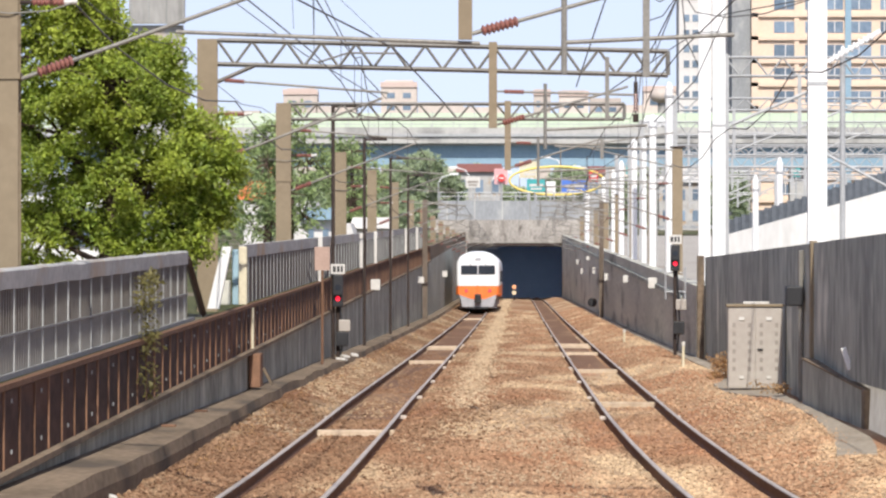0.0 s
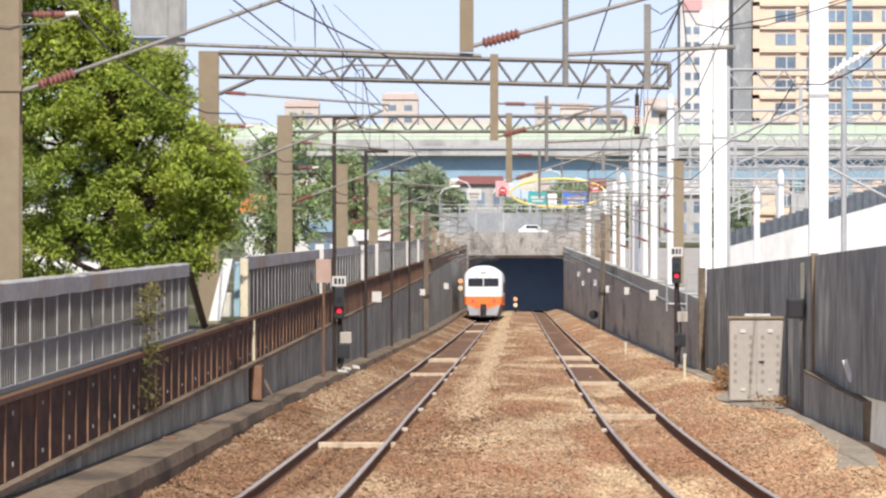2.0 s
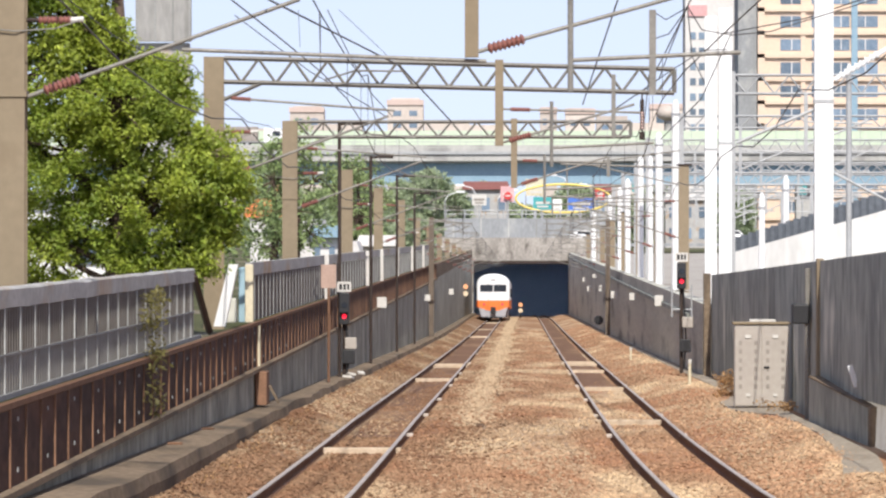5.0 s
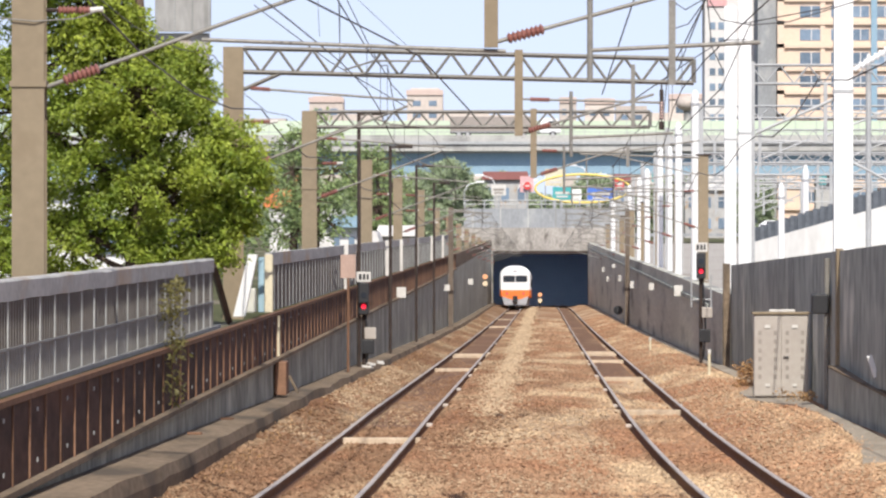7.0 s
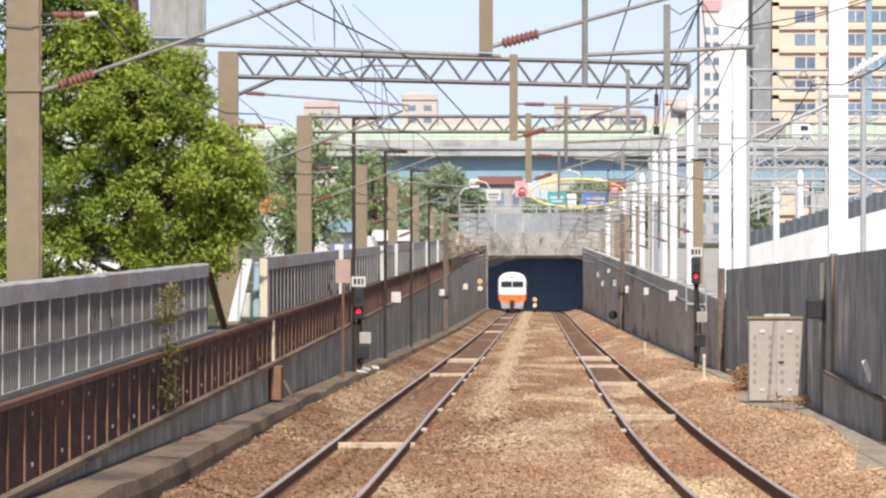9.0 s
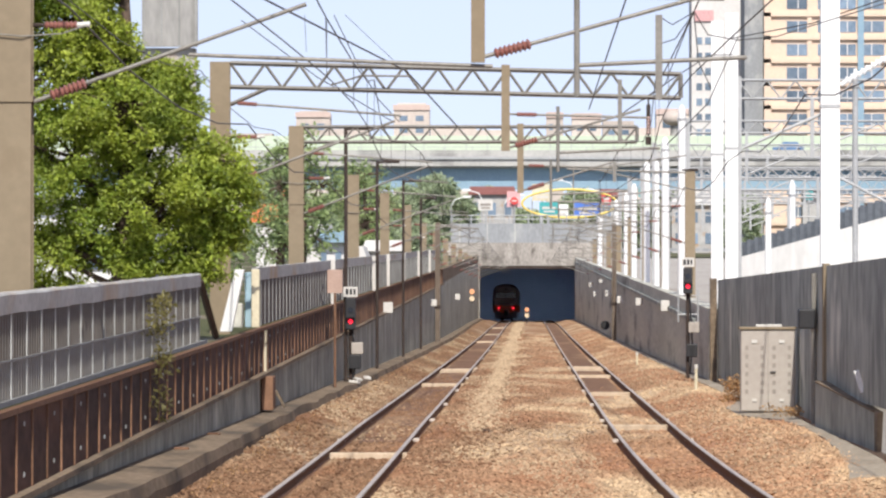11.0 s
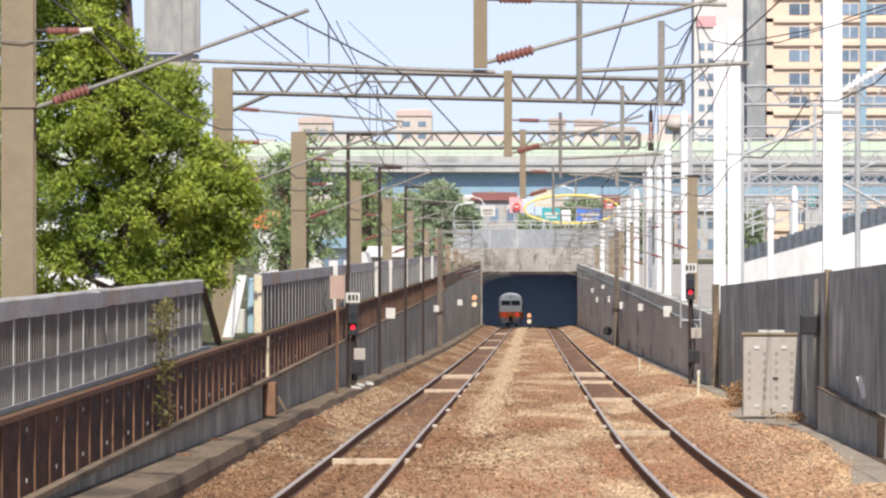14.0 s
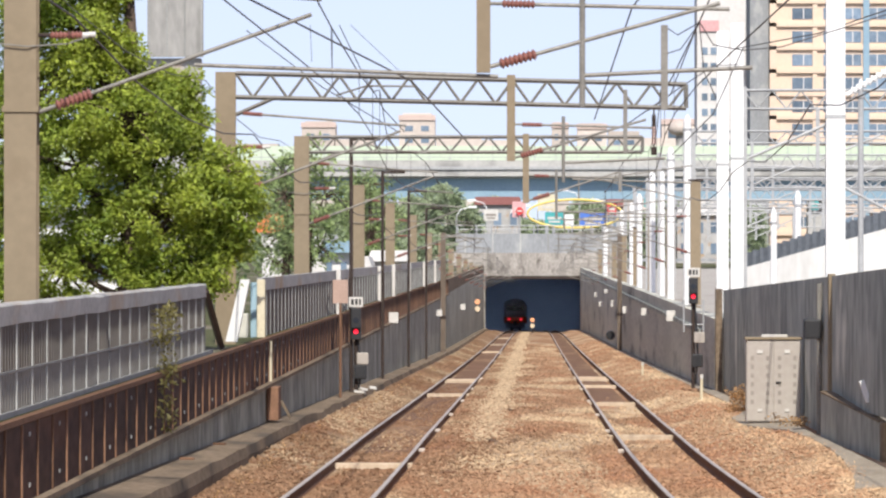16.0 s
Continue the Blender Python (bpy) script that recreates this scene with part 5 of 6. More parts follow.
def build_tree(x, y, foot, height, blobs, count, size, material, label, seed, group="trees"):
    """blobs: rough crown masses (x, y, z, r) over the foot; each is broken into clumps."""
    rng = np.random.default_rng(seed)
    t = thing("tree", x, y, foot, label, "tree", group)
    bm = bmesh.new()
    tube(bm, (0, 0, 0), (0.1, 0, height * 0.35), height * 0.03, 10, r1=height * 0.022)
    tube(bm, (0.1, 0, height * 0.35), (0.0, 0.1, height * 0.7), height * 0.022, 10, r1=height * 0.01)
    part("trunk", bm, BARK, t, "dark brown trunk", smooth=True)
    clumps = []
    twigs = bmesh.new()
    for bx, by, bz, br in blobs:
        part("limb", tube(bmesh.new(), (0.05, 0, min(bz * 0.6, height * 0.55)), (bx * 0.85, by * 0.85, bz), height * 0.009, 6, r1=height * 0.003), BARK, t)
        for k in range(int(42 * br ** 1.2) + 8):
            d = rng.normal(0, 1, 3)
            d /= np.linalg.norm(d)
            d *= br * rng.uniform(0.45, 1.05)
            r = rng.uniform(0.16, 0.34) * (0.6 + 0.35 * br)
            c = (bx + d[0], by + d[1], bz + d[2] * 0.9, r)
            clumps.append(c)
            if k % 3 == 0:
                tube(twigs, (bx * 0.85, by * 0.85, bz), c[:3], height * 0.004, 5, r1=height * 0.0015)
    part("twig", twigs, BARK, t, "thin dark twigs", kind="stuff")
    part("crown", raw("crown", *leaf_cloud(clumps, count, size, rng), material), None, t, "uneven leafy crown", kind="stuff")
    return t


build_tree(-6.4, 89.0, TOP_L - 0.1, 8.0, [(-0.8, 0, 5.2, 1.05), (-0.4, -0.2, 4.8, 0.75), (-1.2, 0.2, 4.3, 1.2), (0.0, -0.5, 3.7, 1.0), (1.05, -0.3, 2.4, 0.8), (1.45, 0, 2.0, 0.55), (-0.9, 0, 2.9, 1.2), (0.5, -0.3, 2.2, 0.9), (-0.5, 0.2, 1.6, 0.9),
            (-2.2, 0.4, 3.4, 1.2), (-2.0, 0.6, 1.8, 1.0), (-0.8, 0.2, 6.2, 0.9), (1.2, -0.1, 1.4, 0.5), (-1.2, 0.1, 6.8, 1.0), (-1.6, 0, 5.8, 1.2), (-0.3, 0, 5.6, 0.5), (0.45, 0.0, 4.0, 0.6), (1.55, -0.1, 2.5, 0.3), (0.45, -0.3, 3.1, 0.7), (0.85, 0, 4.0, 0.35), (0.8, 0, 3.6, 0.4), (0.95, 0, 3.3, 0.4), (0.75, 0, 4.2, 0.33), (0.3, 0, 4.35, 0.35), (1.5, -0.1, 2.85, 0.5), (1.75, -0.1, 2.4, 0.4), (1.6, 0, 1.75, 0.35), (-1.2, 0, 1.3, 0.8), (0.3, -0.2, 1.2, 0.6), (0.85, 0, 0.95, 0.45), (-2.4, 0.2, 1.0, 0.8), (1.2, -0.1, 1.1, 0.35)], 2500, 0.088, LEAF, "tall broadleaf tree with bright green leaves behind the fence", 11)
# most of these trees take the haze-paled leaf tone
for tx, ty, th, sd, mt in ((-8.3, 205, 6.5, 21, LEAF_HAZED), (-9.3, 210, 6.0, 22, LEAF_HAZED), (-7.6, 260, 6.2, 23, LEAF_HAZED), (-9.0, 300, 6.5, 24, LEAF_HAZED), (-11.5, 185, 4.5, 25, LEAF), (-8.0, 145, 3.0, 27, LEAF_HAZED), (-9.5, 340, 6.0, 26, LEAF_HAZED)):
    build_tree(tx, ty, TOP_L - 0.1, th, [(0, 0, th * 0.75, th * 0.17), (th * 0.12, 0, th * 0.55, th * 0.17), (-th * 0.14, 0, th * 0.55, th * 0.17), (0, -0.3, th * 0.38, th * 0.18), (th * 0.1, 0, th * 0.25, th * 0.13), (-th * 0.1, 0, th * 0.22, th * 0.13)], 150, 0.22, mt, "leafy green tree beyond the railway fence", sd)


def build_woods():
    rng = np.random.default_rng(40)
    cs = []
    for px0, px1, yy, zlo, zhi, n in ((430, 830, 690, -1.5, 8.0, 800), (640, 930, 730, -1.5, 6.6, 500), (930, 1330, 735, -1.5, 6.2, 650), (440, 760, 460, -1.6, 1.6, 200)):
        for _ in range(n):
            px = rng.uniform(px0, px1)
            y = yy + rng.uniform(-15, 15)
            hump = 0.82 + 0.18 * math.sin(px * 0.045 + yy)
            cs.append(((px - 925) * y / 10000, y, EYE + zlo + (zhi - zlo) * hump * rng.random(), rng.uniform(0.5, 1.0)))
    # haze over the woods is in the pale leaf colour
    tagged(new("far_woods", raw("far_woods", *leaf_cloud(cs, 150, 0.5, rng), LEAF_FAR)), "green woods beyond the tunnel mouth, leaf colour paled for haze", "woods", kind="stuff")


build_woods()


def tuft(name, x, y, z, r, h, k, size, material, label, cat, seed, dy=0.4):
    rng = np.random.default_rng(seed)
    cs = [(x + rng.uniform(-r, r), y + rng.uniform(-dy, dy), z + rng.uniform(0.0, h), 0.13) for _ in range(k)]
    tagged(new(name, raw(name, *leaf_cloud(cs, 900, size, rng), material)), label, cat, kind="stuff")


tuft("ivy", WALL_L + 0.05, 69.6, TOP_L - 0.7, 0.03, 1.5, 46, 0.07, IVY, "yellow-green ivy climbing the barrier and fence", "ivy", 4, 1.7)
tuft("dry_grass", 4.22, 117.0, rz(117) + 0.2, 0.2, 0.5, 44, 0.08, DRY_GRASS, "dry orange-brown grass tufts by the wall", "grass", 5)
rng_w = random.Random(12)
for i in range(14):
    wy = 66 * (210 / 66) ** (i / 13)
    tuft("weeds", -3.85 + rng_w.uniform(-0.1, 0.15), wy, tz_rail(wy) + bed(-3.85, wy) + 0.03, 0.12, 0.06, 3, 0.045, DRY_GRASS, "dry weeds along the walkway edge", "grass", 60 + i, 1.2)
tuft("weeds", 4.55, 101.0, rz(101) + 0.24, 0.3, 0.15, 10, 0.08, DRY_GRASS, "dry weeds round the cabinet foot", "grass", 6)


# ---- distance ----
def build_viaduct():
    y = 800.0
    k = y / 10000.0
    v = thing("viaduct", 0, y, 0, "elevated highway with a blue steel girder and pale green barrier", "viaduct")
    z = lambda py: EYE + (425 - py) * k
    part("girder", boxes((-150, 170, -4.0, 4, z(335), z(295))), GIRDER, v, "blue-grey steel girder")
    part("flange", boxes((-150, 170, -4.5, 4, z(298.5), z(295.3))), PALE_STEEL, v)
    part("deck", boxes((-150, 170, -6.0, 6, z(294.8), z(271))), DECK, v, "stained concrete deck edge")
    part("lower_rail", boxes((-150, 170, -6.3, -6.05, z(283), z(278))), PALE_STEEL, v)
    part("near_parapet", boxes((-150, 170, -6.0, -5.75, z(270.8), z(266.5))), DECK, v, "low concrete parapet")
    part("near_rail", boxes((-150, 170, -5.9, -5.8, z(262), z(260.5))), PALE_STEEL, v, "pale guard rail")
    stub = mesh("rail_post", boxes((-0.06, 0.06, -5.9, -5.8, z(266.4), z(262.1))), PALE_STEEL)
    for i in range(80):
        part("rail_post", stub, None, v, at=pose(-148 + 4 * i, 0, 0))
    post = mesh("barrier_post", boxes((-0.1, 0.1, 5.5, 5.67, z(271), z(238))), PALE_STEEL)
    panel = mesh("barrier_panel", boxes((-1.45, 1.45, 5.4, 5.5, z(270.5), z(239))), BARRIER)
    for i in range(106):
        part("barrier_panel", panel, None, v, at=pose(-148.5 + 3 * i, 0, 0))
        part("barrier_post", post, None, v, at=pose(-150 + 3 * i, 0, 0))
    for x in (-120, -52, 40, 110):
        part("pier", bevelled(boxes((x - 1.5, x + 1.5, -2, 2, 0, z(335))), 0.3), DECK, v, "concrete pier")


build_viaduct()


def windows_in(parent, pane, x0, x1, z0, z1, nx, nz, y, wfrac=0.62, hfrac=0.5):
    fw, fh = (x1 - x0) / nx, (z1 - z0) / nz
    for i in range(nx):
        for j in range(nz):
            part("window", pane, None, parent, at=pose(x0 + fw * (i + 0.5), y, z0 + fh * (j + 0.5)) @ Matrix.Diagonal((fw * wfrac, 1, fh * hfrac, 1)))


def build_towers():
    pane = mesh("window", boxes((-0.5, 0.5, -0.06, 0.02, -0.5, 0.5)), WINDOW)
    y = 850.0
    k = y / 10000.0
    X = lambda px: (px - 925) * k
    Z = lambda py: EYE + (425 - py) * k
    t = thing("apartment_tower", X(1460), y, 0, "tall peach-tiled apartment tower with banded windows", "building", "towers")
    ox = X(1460)
    fl = 41 * k
    part("wall", boxes((X(1340) - ox, X(1640) - ox, 0, 18, 0, Z(-120))), TOWER, t)
    part("corner_strip", boxes((X(1340) - ox, X(1352) - ox, -0.5, -0.01, 0, Z(-120))), TOWER, t)
    frame_m = mesh("window_frame", boxes((-0.5, 0.5, -0.03, 0.03, -0.5, 0.5)), TOWER_PALE)
    for n in range(13):
        zc = Z(446 - 41 * n)
        part("slab_band", boxes((X(1340) - ox, X(1640) - ox, -0.5, -0.01, zc + 0.55, zc + 1.15)), TOWER, t, "projecting peach band")
        for px, w in ((1400, 40), (1442, 14), (1487, 30), (1530, 44), (1575, 14), (1610, 34)):
            wd = part("window", pane, None, t, at=pose(X(px) - ox, -0.02, zc - fl * 0.28) @ Matrix.Diagonal((w * k, 1, 1.7, 1)))
            part("mullion", frame_m, None, t, at=pose(X(px) - ox, -0.12, zc - fl * 0.28) @ Matrix.Diagonal((0.14, 1, 1.7, 1)))
        for px in (1420, 1462):
            part("pier_strip", boxes((X(px) - ox - 0.35, X(px) - ox + 0.35, -0.35, -0.012, zc - fl + 1.16, zc + 0.54)), TOWER, t)
    part("glass_strip", boxes((X(1505) - ox, X(1516) - ox, -0.7, -0.51, 0, Z(-120))), GIRDER, t, "blue vertical strip")
    b = thing("apartment_tower", X(1260), y + 30, 0, "pale grey apartment tower with a red sign near its top", "building", "towers")
    ox = X(1260)
    part("wall", boxes((X(1222) - ox, X(1330) - ox, 0, 15, 0, Z(-40))), TOWER_PALE, b)
    # added fill, set forward into the sun; its grey stands for the gap's shade
    part("recess_wall", boxes((X(1306) - ox, X(1339) - ox, -29, -12, 0, Z(-60))), BARRIER_GREY, b, "added grey wall filling the tower gap, shade in its colour")
    # red sign coloured pink: haze put into its paint
    part("sign_board", boxes((X(1226) - ox, X(1262) - ox, -0.3, -0.01, Z(24), Z(4))), PINK, b, "red board")
    for n in range(9):
        for px in (1236, 1252, 1300):
            part("window", pane, None, b, at=pose(X(px) - ox, -0.02, Z(60 + 28 * n)) @ Matrix.Diagonal((0.9, 1, 1.1, 1)))
    # far blocks over the viaduct
    y = 1500.0
    k = y / 10000.0
    for x0, x1, top, roof in ((512, 572, 196, 8), (570, 640, 228, 0), (685, 748, 182, 10), (750, 830, 222, 0), (830, 900, 230, 0), (955, 985, 198, 6), (1000, 1052, 200, 6), (1055, 1110, 214, 0), (1150, 1215, 192, 6), (380, 470, 236, 0), (1110, 1150, 226, 0)):
        X0, X1 = (x0 - 925) * k, (x1 - 925) * k
        zt = EYE + (425 - top) * k
        h = thing("far_block", (X0 + X1) / 2, y, 0, "distant pale apartment block with a rooftop room", "building", "far blocks")
        w = (X1 - X0) / 2
        part("wall", boxes((-w, w, 0, 12, 0, zt - roof * k * 0.6)), FAR_WALL, h)
        if roof:
            part("roof_room", boxes((-w * 0.8, w * 0.8, 1, 8, zt - roof * k * 0.6, zt)), FAR_WALL, h, "rooftop room")
            part("roof_rim", boxes((-w * 1.04, w * 1.04, -0.4, -0.01, zt - roof * k * 0.6 - 1.0, zt - roof * k * 0.6 + 0.4)), PINK_RIM, h, "reddish parapet rim")
        windows_in(h, pane, -w * 0.9, w * 0.9, EYE + (425 - 262) * k, zt - roof * k * 0.6 - 1.6, max(2, int(w / 2.2)), max(1, int((zt - roof * k - EYE - 163 * k) / 3.4)), -0.03, 0.5, 0.45)


build_towers()


def build_road_signs():
    """Things on the road above the tunnel mouth."""
    y = 640.0
    k = y / 10000.0
    X = lambda px: (px - 925) * k
    Z = lambda py: EYE + (425 - py) * k
    g = TOP_L - 0.1
    # ring tube is thinned and its yellow paled in place of haze
    ring = thing("ring_sign", X(996), y, g, "large yellow oval ring frame over the road", "sign frame")
    bm = bmesh.new()
    n = 40
    pts = [((84 * k) * math.cos(math.tau * i / n), 0, Z(360) - g + (25 * k) * math.sin(math.tau * i / n)) for i in range(n + 1)]
    hoops = [[bm.verts.new((x * (1 + 0.14 / (84 * k) * math.cos(math.tau * j / 8)), 0.14 * math.sin(math.tau * j / 8), z + 0.14 * math.cos(math.tau * j / 8) * math.sin(math.tau * i / n))) for j in range(8)] for i, (x, _, z) in enumerate(pts[:-1])]
    for i in range(n):
        for j in range(8):
            bm.faces.new((hoops[i][j], hoops[(i + 1) % n][j], hoops[(i + 1) % n][(j + 1) % 8], hoops[i][(j + 1) % 8]))
    part("ring", bm, YELLOW, ring, smooth=True)
    for dx in (-50, 50):
        part("leg", tubes(((dx * k, 0, 0), (dx * k, 0, Z(360) - g - 25 * k * 0.8), 0.2)), PALE_STEEL, ring)
    for px, py, w, h, m, lab in ((960, 368, 34, 22, TEAL, "teal direction board"), (1028, 370, 46, 24, BLUE, "blue direction board"), (985, 372, 18, 22, WHITE_MAST, "white board"), (1062, 352, 16, 20, RED, "red board"), (897, 352, 24, 28, PINK, "pink board with a round sign"), (847, 362, 26, 20, PLATE, "pale board"), (948, 340, 36, 30, CREAM, "pale yellow board"), (1128, 340, 18, 16, TEAL, "green board"), (1422, 343, 16, 20, TEAL, "green road sign")):
        s = thing("sign_board", X(px), y + 4, g, lab + " on posts beside the road", "sign", "road signs")
        part("board", boxes((-w * k / 2, w * k / 2, -0.1, 0, Z(py + h / 2) - g, Z(py - h / 2) - g)), m, s)
        for lo_b, hi_b, wb in ((0.08, -0.12, 0.36), (0.34, 0.2, 0.30)):
            part("lettering", boxes((-w * k * wb, w * k * wb, -0.13, -0.104, Z(py + h * lo_b) - g, Z(py + h * hi_b) - g)), PLATE if m is not PLATE else BARS, s)
        part("post", tubes(((0, 0.06, 0), (0, 0.06, Z(py) - g), 0.1)), PALE_STEEL, s)
    disc = thing("round_sign", X(898), y + 3.5, g, "round red and white road sign", "sign", "road signs")
    part("disc", tube(bmesh.new(), (0, 0, Z(355) - g), (0, 0.1, Z(355) - g), 0.45, 20), RED, disc)
    part("bar", boxes((-0.28, 0.28, -0.03, -0.004, Z(355) - g - 0.08, Z(355) - g + 0.08)), PLATE, disc)
    part("post", tubes(((0, 0.15, 0), (0, 0.15, Z(355) - g), 0.06)), PALE_STEEL, disc)
    for px, top, side in ((785, 348, 1), (840, 336, -1), (880, 345, 1), (1005, 318, -1), (470, 395, 1), (930, 336, 1), (1060, 335, -1)):
        l = thing("street_lamp", X(px), y + 8, g, "white street lamp with a curved arm", "street lamp", "street lamps")
        h = Z(top) - g
        part("pole", tubes(((0, 0, 0), (0, 0, h - 1), 0.07)), PALE_STEEL, l)
        part("arm", pipe([(0, 0, h - 1), (side * 0.4, 0, h - 0.3), (side * 1.4, 0, h)], 0.06, 6), WHITE_MAST, l)
        part("lamp_head", bevelled(boxes((min(side * 1.3, side * 2.3), max(side * 1.3, side * 2.3), -0.2, 0.2, h - 0.08, h + 0.16)), 0.06), WHITE_MAST, l, "white lamp head")
    # low roofs beyond the fence
    y = 240.0
    k = y / 10000.0
    for x0, x1, top, m, lab in ((548, 600, 408, GIRDER, "low house with a blue sheet roof"), (500, 560, 396, TOWER_PALE, "low pale house among trees"), (545, 620, 436, TOWER_PALE, "white roofed shed beyond the fence"), (610, 690, 425, TOWER_PALE, "pale low house beyond the fence")):
        h = thing("house", ((x0 + x1) / 2 - 925) * k, y, g, lab, "house", "low houses")
        w, zt = (x1 - x0) / 2 * k, EYE + (425 - top) * k - g
        part("wall", boxes((-w, w, 0, 6, 0, zt - 0.5)), TOWER_PALE, h)
        part("roof", prism([(-w * 1.08, zt - 0.5), (w * 1.08, zt - 0.5), (w * 0.9, zt), (-w * 0.9, zt)], -0.5, 6.5, lambda u, v, ww: (u, ww, v)), m, h)
        windows_in(h, mesh("window", boxes((-0.5, 0.5, -0.06, 0.02, -0.5, 0.5)), WINDOW), -w, w, 0.5, zt - 0.7, 2, 1, -0.02, 0.4, 0.5)
        y += 6
    y = 700.0
    k = y / 10000.0
    for x0, x1, top, m, lab in ((818, 900, 330, RED_ROOF, "low roadside house with a dark red roof"), (1052, 1082, 334, RED_ROOF, "narrow roadside house with a dark red roof"), (700, 770, 345, TOWER_PALE, "low grey roadside house"), (1180, 1260, 348, TOWER_PALE, "low grey roadside house")):
        h = thing("house", ((x0 + x1) / 2 - 925) * k, y, g, lab, "house", "low houses")
        w, zt = (x1 - x0) / 2 * k, EYE + (425 - top) * k - g
        part("wall", boxes((-w, w, 0, 6, 0, zt - 1.0)), FENCE_BEAM, h)
        part("roof", prism([(-w * 1.05, zt - 1.0), (w * 1.05, zt - 1.0), (w * 0.95, zt), (-w * 0.95, zt)], -0.5, 6.5, lambda u, v, ww: (u, ww, v)), m, h)
        windows_in(h, mesh("window", boxes((-0.5, 0.5, -0.06, 0.02, -0.5, 0.5)), WINDOW), -w, w, 0.5, zt - 1.2, 3, 2, -0.02, 0.5, 0.5)
        y += 3
    t = thing("temple_roof", (465 - 925) * 0.03, 300, g, "ornate orange tiled temple roof between the trees", "temple")
    zt = EYE + (425 - 320) * 0.03 - g
    part("hall", boxes((-0.7, 0.7, 0, 3, 0, zt - 2.2)), TOWER_PALE, t)
    part("roof", prism([(-1.1, zt - 2.2), (1.1, zt - 2.2), (0.5, zt - 1.5), (1.0, zt - 0.2), (0.3, zt - 1.2), (-0.3, zt - 1.2), (-0.9, zt - 1.7)], -0.2, 3.2, lambda u, v, w: (u, w, v)), ORANGE_TILE, t)
    # pale house half hidden by the big tree
    h = thing("house", -9.6, 118, g, "pale rendered house hidden behind the big tree", "house", "low houses")
    part("wall", boxes((-2.2, 1.6, 0, 6, 0, 2.35)), RAMP_WALL, h)
    part("roof_slab", bevelled(boxes((-2.4, 1.8, -0.3, 6.2, 2.352, 2.52)), 0.03), DECK, h, "grey flat roof slab")
    wd = mesh("window", boxes((-0.5, 0.5, -0.06, 0.02, -0.4, 0.4)), WINDOW)
    for wx in (-1.2, 0.6):
        part("window", wd, None, h, at=pose(wx, -0.01, 1.4))
    # squat tank on a distant roof
    tk = thing("roof_tank", (1181 - 925) * 0.149, 1490, 0, "squat tan water tank on a stalk above far roofs", "tank")
    zt = EYE + (425 - 222) * 0.149
    bm = bmesh.new()
    rings = [[bm.verts.new((3.1 * math.cos(b) * math.cos(math.tau * i / 20), 3.1 * math.cos(b) * math.sin(math.tau * i / 20), zt + 1.9 + 2.1 * math.sin(b))) for i in range(20)] for b in (-1.3, -0.8, -0.4, 0.0, 0.4, 0.8, 1.3)]
    for ra, rb in zip(rings, rings[1:]):
        for i in range(20):
            bm.faces.new((ra[i], ra[(i + 1) % 20], rb[(i + 1) % 20], rb[i]))
    bm.faces.new(rings[0][::-1])
    bm.faces.new(rings[-1])
    part("bowl", bm, FAR_WALL, tk, "tan rounded bowl", smooth=True)
    part("stalk", tubes(((0, 0, 0), (0, 0, zt + 0.2), 1.0), n=12), DECK, tk)
    # grey building edge beyond the big tree, built as a flat ribbed slab
    b = thing("grey_building", (305 - 925) / 70.0, 143, g, "tall grey building edge over a pale lower block", "board")
    part("board", boxes((-0.95, 0.46, -0.1, 0.1, EYE + (425 - 82) / 70 - g, EYE + 7 - g)), BUILDING_GREY, b)
    for bx in (-0.9, -0.45, 0.0, 0.42):
        part("board_rib", boxes((bx - 0.02, bx + 0.02, -0.14, -0.102, EYE + (425 - 82) / 70 - g, EYE + 7 - g)), FENCE, b)
    part("column", bevelled(boxes((-1.3, 0.4, 0.12, 0.6, 0, EYE + (425 - 84) / 70 - g)), 0.03), FENCE_BEAM, b, "stained pale lower block")


build_road_signs()


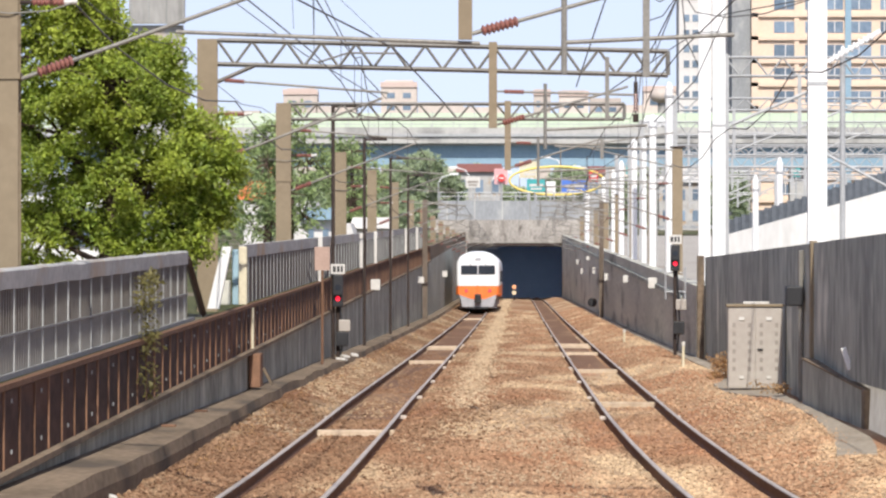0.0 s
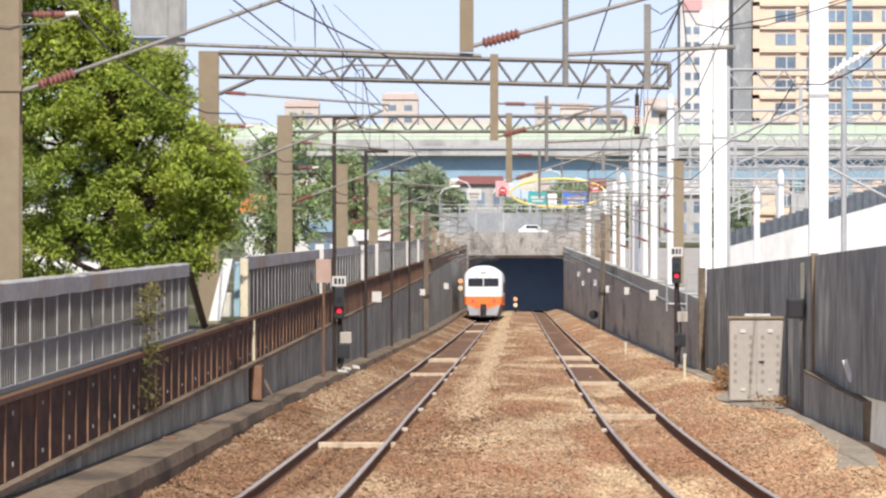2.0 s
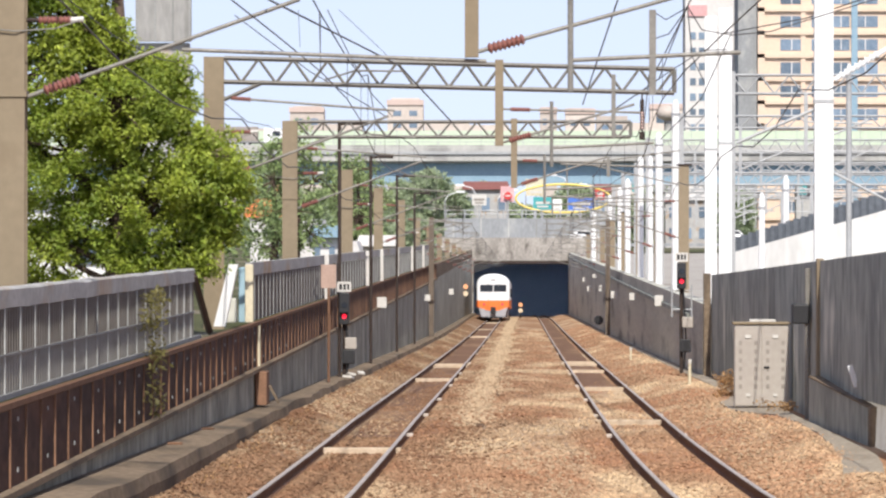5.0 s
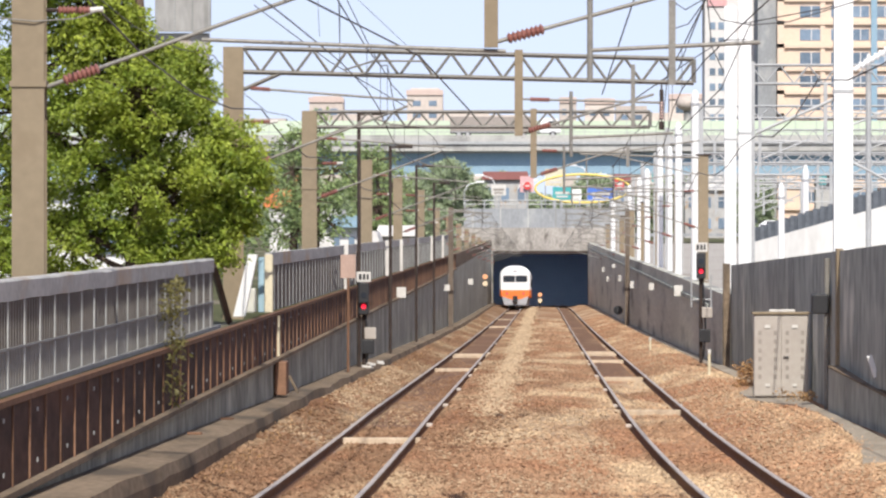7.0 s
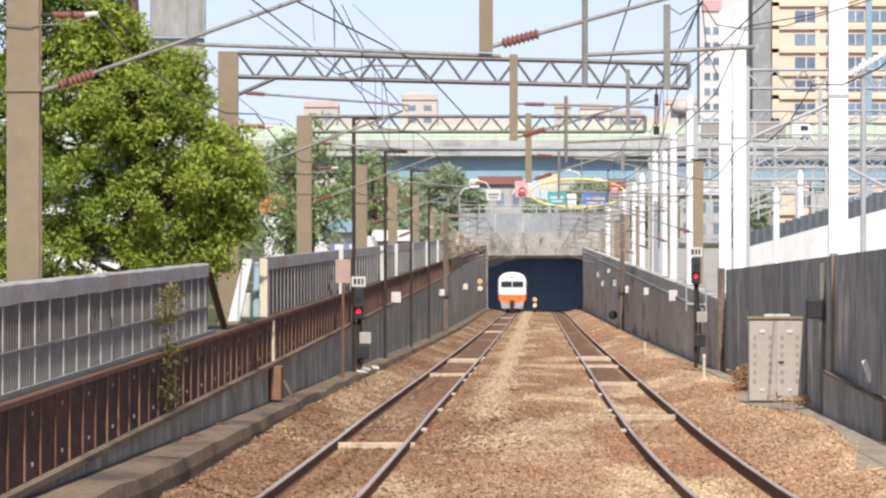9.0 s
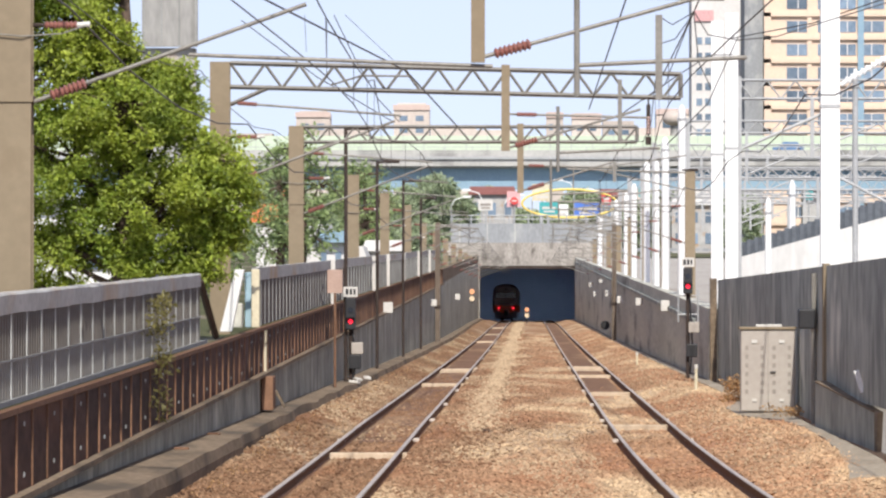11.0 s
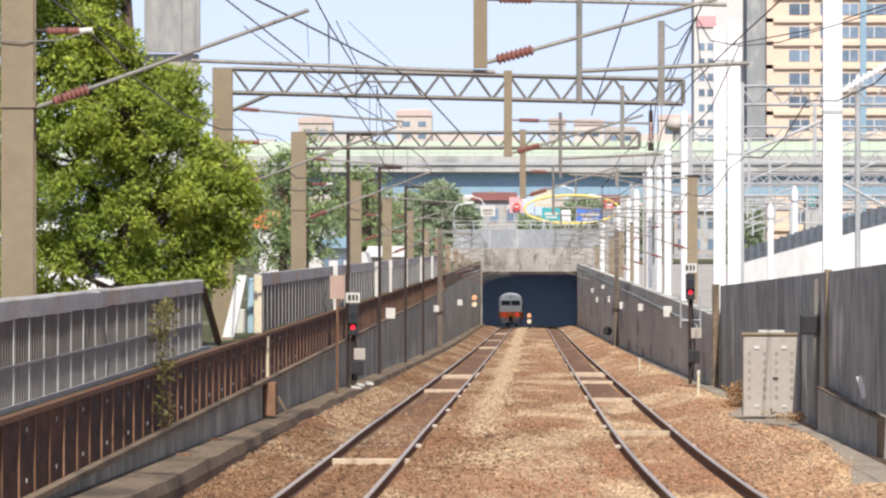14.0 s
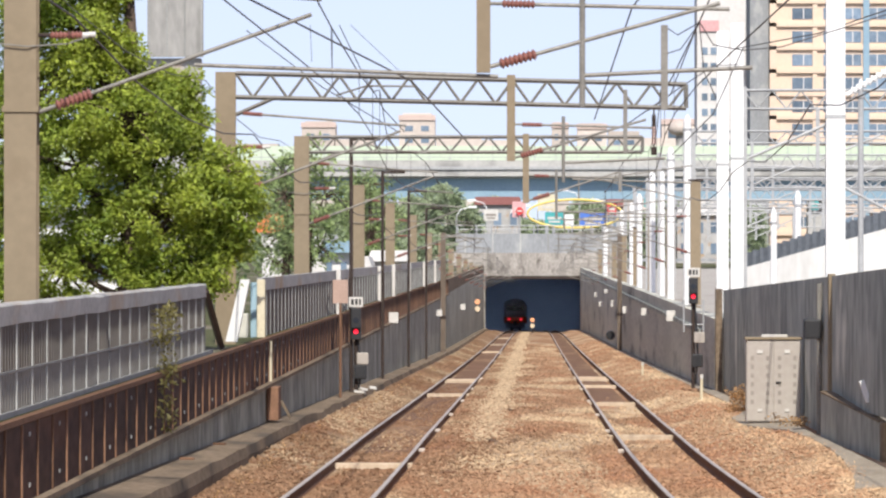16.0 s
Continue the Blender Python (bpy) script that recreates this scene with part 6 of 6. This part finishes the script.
# ---- train ----
def build_train():
    tr = thing("train", LEFT, 374, rz(374), "white passenger train with an orange band and red tail lamps", "train")
    half, zt = 1.46, 4.05

    def section(w, top, base):
        pts = [(-w, base), (-w, top - 1.05)]
        for i in range(1, 12):
            a = math.pi - math.pi * i / 12
            pts.append((w * math.copysign(abs(math.cos(a)) ** 0.9, math.cos(a)), top - 1.05 + 1.05 * math.sin(a) ** 0.85))
        return pts + [(w, top - 1.05), (w, base)]

    def loft(sections):
        bm = bmesh.new()
        rows = [[bm.verts.new((x, y, z)) for x, z in pts] for y, pts in sections]
        for a, b in zip(rows, rows[1:]):
            for i in range(len(a)):
                j = (i + 1) % len(a)
                bm.faces.new((a[i], a[j], b[j], b[i]))
        bm.faces.new(rows[0])
        bm.faces.new(rows[-1][::-1])
        return bm
    car_len = 19.0
    for c in range(3):
        y0 = c * (car_len + 0.5)
        if c == 0:
            body = loft([(y0, section(1.29, 3.80, 1.75)), (y0 + 0.12, section(1.40, 3.96, 1.75)), (y0 + 0.6, section(half, zt, 1.75)), (y0 + car_len, section(half, zt, 1.75))])
            sect = lambda w: [(-w, 1.18), (-w, 1.74), (w, 1.74), (w, 1.18), (w * 0.35, 0.88), (-w * 0.35, 0.88)]
            band = loft([(y0 - 0.03, sect(1.27)), (y0 + 0.12, sect(1.38)), (y0 + 0.6, sect(half + 0.01)), (y0 + car_len, sect(half + 0.01))])
        else:
            body = loft([(y0, section(half, zt, 1.75)), (y0 + car_len, section(half, zt, 1.75))])
            band = boxes((-half - 0.01, half + 0.01, y0, y0 + car_len, 0.95, 1.74))
        b = part("car_body", body, TRAIN_WHITE, tr, "white car body", smooth=False)
        part("orange_band", band, TRAIN_ORANGE, tr, "orange lower band")
        part("underframe", boxes((-1.2, 1.2, y0 + 0.8, y0 + car_len - 0.4, 0.25, 0.94)), TRAIN_GREY, tr, "grey underframe")
        for k in range(9):
            for s in (-1, 1):
                part("side_window", boxes((s * half - 0.012, s * half + 0.012, y0 + 2 + k * 1.85, y0 + 3.3 + k * 1.85, 2.0, 2.75)), GLASS, b)
        for ya in (y0 + 3.0, y0 + 15.5):
            for s in (-0.55, 0.55):
                part("wheel", tube(bmesh.new(), (s - 0.06, ya, 0.43), (s + 0.06, ya, 0.43), 0.43, 20), BLACK, tr)
                part("wheel", tube(bmesh.new(), (s - 0.06, ya + 2.1, 0.43), (s + 0.06, ya + 2.1, 0.43), 0.43, 20), BLACK, tr)
    # end face
    for x0, x1 in ((-1.13, -0.03), (0.03, 1.13)):
        part("windscreen", bevelled(boxes((x0, x1, -0.035, 0.03, 2.50, 3.10)), 0.02), GLASS, tr, "dark windscreen pane")
    part("headlamp_housing", bevelled(boxes((-0.2, 0.2, -0.02, 0.1, 3.42, 3.58)), 0.03), TRAIN_GREY, tr, "grey roof lamp housing")
    for s in (-1, 1):
        part("tail_lamp", tube(bmesh.new(), (s * 0.78, -0.10, 1.42), (s * 0.78, -0.02, 1.42), 0.10, 14), TAIL_LAMP, tr, "lit red tail lamp")
        part("wiper", boxes((s * 0.5 - 0.02, s * 0.5 + 0.02, -0.06, -0.04, 3.04, 3.24)), BLACK, tr)
    part("skirt", prism([(-1.24, 1.175), (-0.44, 0.87), (0.44, 0.87), (1.24, 1.175), (1.02, 0.35), (-1.02, 0.35)], -0.015, 0.7, lambda u, v, w: (u, w, v)), TRAIN_GREY, tr, "grey end skirt")
    part("coupler", bevelled(boxes((-0.22, 0.22, -0.4, 0.0, 0.62, 1.2)), 0.05), BLACK, tr, "black coupler")
    part("pilot", bevelled(boxes((-0.7, 0.7, -0.1, 0.0, 0.22, 0.36)), 0.03), BLACK, tr)
    return tr


train = build_train()


TARP = mat("grey_brown_tarpaulin", (0.34, 0.30, 0.27), (0.27, 0.24, 0.215), 0.8, scale=0.6, fine=5, obj=True)
CAR_WHITE = mat("white_car_paint", (0.80, 0.80, 0.80), (0.76, 0.76, 0.76), 0.35, scale=0.8, fine=6, bump=0.0, obj=True)
CAR_BLUE = mat("blue_car_paint", (0.10, 0.20, 0.36), (0.08, 0.17, 0.31), 0.35, scale=0.8, fine=6, bump=0.0, obj=True)
DECK_Z = EYE + (425 - 271) * 0.08


def wheels(parent, xs, ys, r):
    for wx in xs:
        for wy in ys:
            w = part("wheel", tube(bmesh.new(), (wx, wy - 0.12, r), (wx, wy + 0.12, r), r, 18), BLACK, parent, "black wheel")
            part("hub", tube(bmesh.new(), (wx, wy - 0.14, r), (wx, wy - 0.121, r), r * 0.5, 12), PALE_STEEL, w)


def build_truck():
    t = thing("truck", -134, 798, DECK_Z, "lorry with a grey-brown covered load and white cab", "truck")
    part("cargo_body", bevelled(boxes((-5.9, 5.9, -1.2, 1.2, 0.9, 3.0)), 0.08), TARP, t, "grey-brown covered load")
    part("chassis", boxes((-5.9, 9.6, -1.0, 1.0, 0.6, 0.88)), BLACK, t)
    cab = part("cab", prism([(6.8, 0.7), (9.7, 0.7), (9.7, 1.6), (9.2, 2.7), (6.8, 2.8)], -1.15, 1.15, lambda u, v, w: (u, w, v)), CAR_WHITE, t, "white cab")
    part("side_window", boxes((8.0, 9.1, -1.165, -1.145, 1.65, 2.35)), GLASS, cab)
    part("windscreen", prism([(9.72, 1.62), (9.74, 1.62), (9.26, 2.62), (9.24, 2.62)], -1.0, 1.0, lambda u, v, w: (u, w, v)), GLASS, cab)
    wheels(t, (-4.6, -3.4, 4.4, 8.6), (-1.05, 1.05), 0.5)
    return t


def build_car(name, x, y, z, label, long, high, cat, paint=None):
    c = thing(name, x, y, z, label, cat, "moving cars")
    h = long / 2
    body = part("body", prism([(-h, 0.3), (h, 0.3), (h, 0.75), (h * 0.62, 0.9), (h * 0.3, high), (-h * 0.55, high), (-h * 0.9, 0.95), (-h, 0.9)], -0.85, 0.85, lambda u, v, w: (u, w, v)), paint or CAR_WHITE, c, "blue body" if paint else "white body")
    part("side_window", prism([(-h * 0.5, 0.98), (h * 0.45, 0.98), (h * 0.26, high - 0.08), (-h * 0.48, high - 0.08)], -0.865, -0.845, lambda u, v, w: (u, w, v)), GLASS, body)
    wheels(c, (-h * 0.62, h * 0.62), (-0.75, 0.75), 0.32)
    return c


truck = build_truck()
van = build_car("van", 19, 796, DECK_Z, "white van on the elevated highway", 5.0, 2.0, "van")
car_blue = build_car("car", 165, 797.6, DECK_Z, "dark blue car on the elevated highway", 4.4, 1.55, "car", CAR_BLUE)
car_one = build_car("car", -12, 589, EYE - 0.85, "small white car on the road above the tunnel", 3.0, 1.35, "car")
car_two = build_car("car", -37.6, 589, EYE - 0.85, "small white car on the road above the tunnel", 3.0, 1.35, "car")


def motions():
    rows = []
    for i in range(33):
        t = 0.5 * i
        y = 374 + 22.3 * t
        slope = math.degrees(math.atan((rz(y + 50) - rz(y)) / 50))
        rows.append((t, pose(LEFT, y, rz(y), slope, 0, 0)))
    walk(train, rows)
    step = [0.5 * i for i in range(33)]
    walk(truck, [(t, pose(-18.0 + 18.1 * (t - 6.4), 798, DECK_Z)) for t in step])
    walk(van, [(t, pose(max(-18.8 - 27.0 * (t - 1.4), -140), 796, DECK_Z, 0, 0, 180)) for t in step])
    walk(car_blue, [(t, pose(min(160.0, -19.5 - 28.0 * (t - 13.0)), 797.6, DECK_Z, 0, 0, 180)) for t in step])
    walk(car_one, [(t, pose(min(-2.5 + 6.8 * (t - 1.4), 66), 588.2, EYE - 0.85)) for t in step])
    walk(car_two, [(t, pose(min(-6.8 + 8.8 * (t - 3.5), 60), 588.2, EYE - 0.85)) for t in step])


motions()
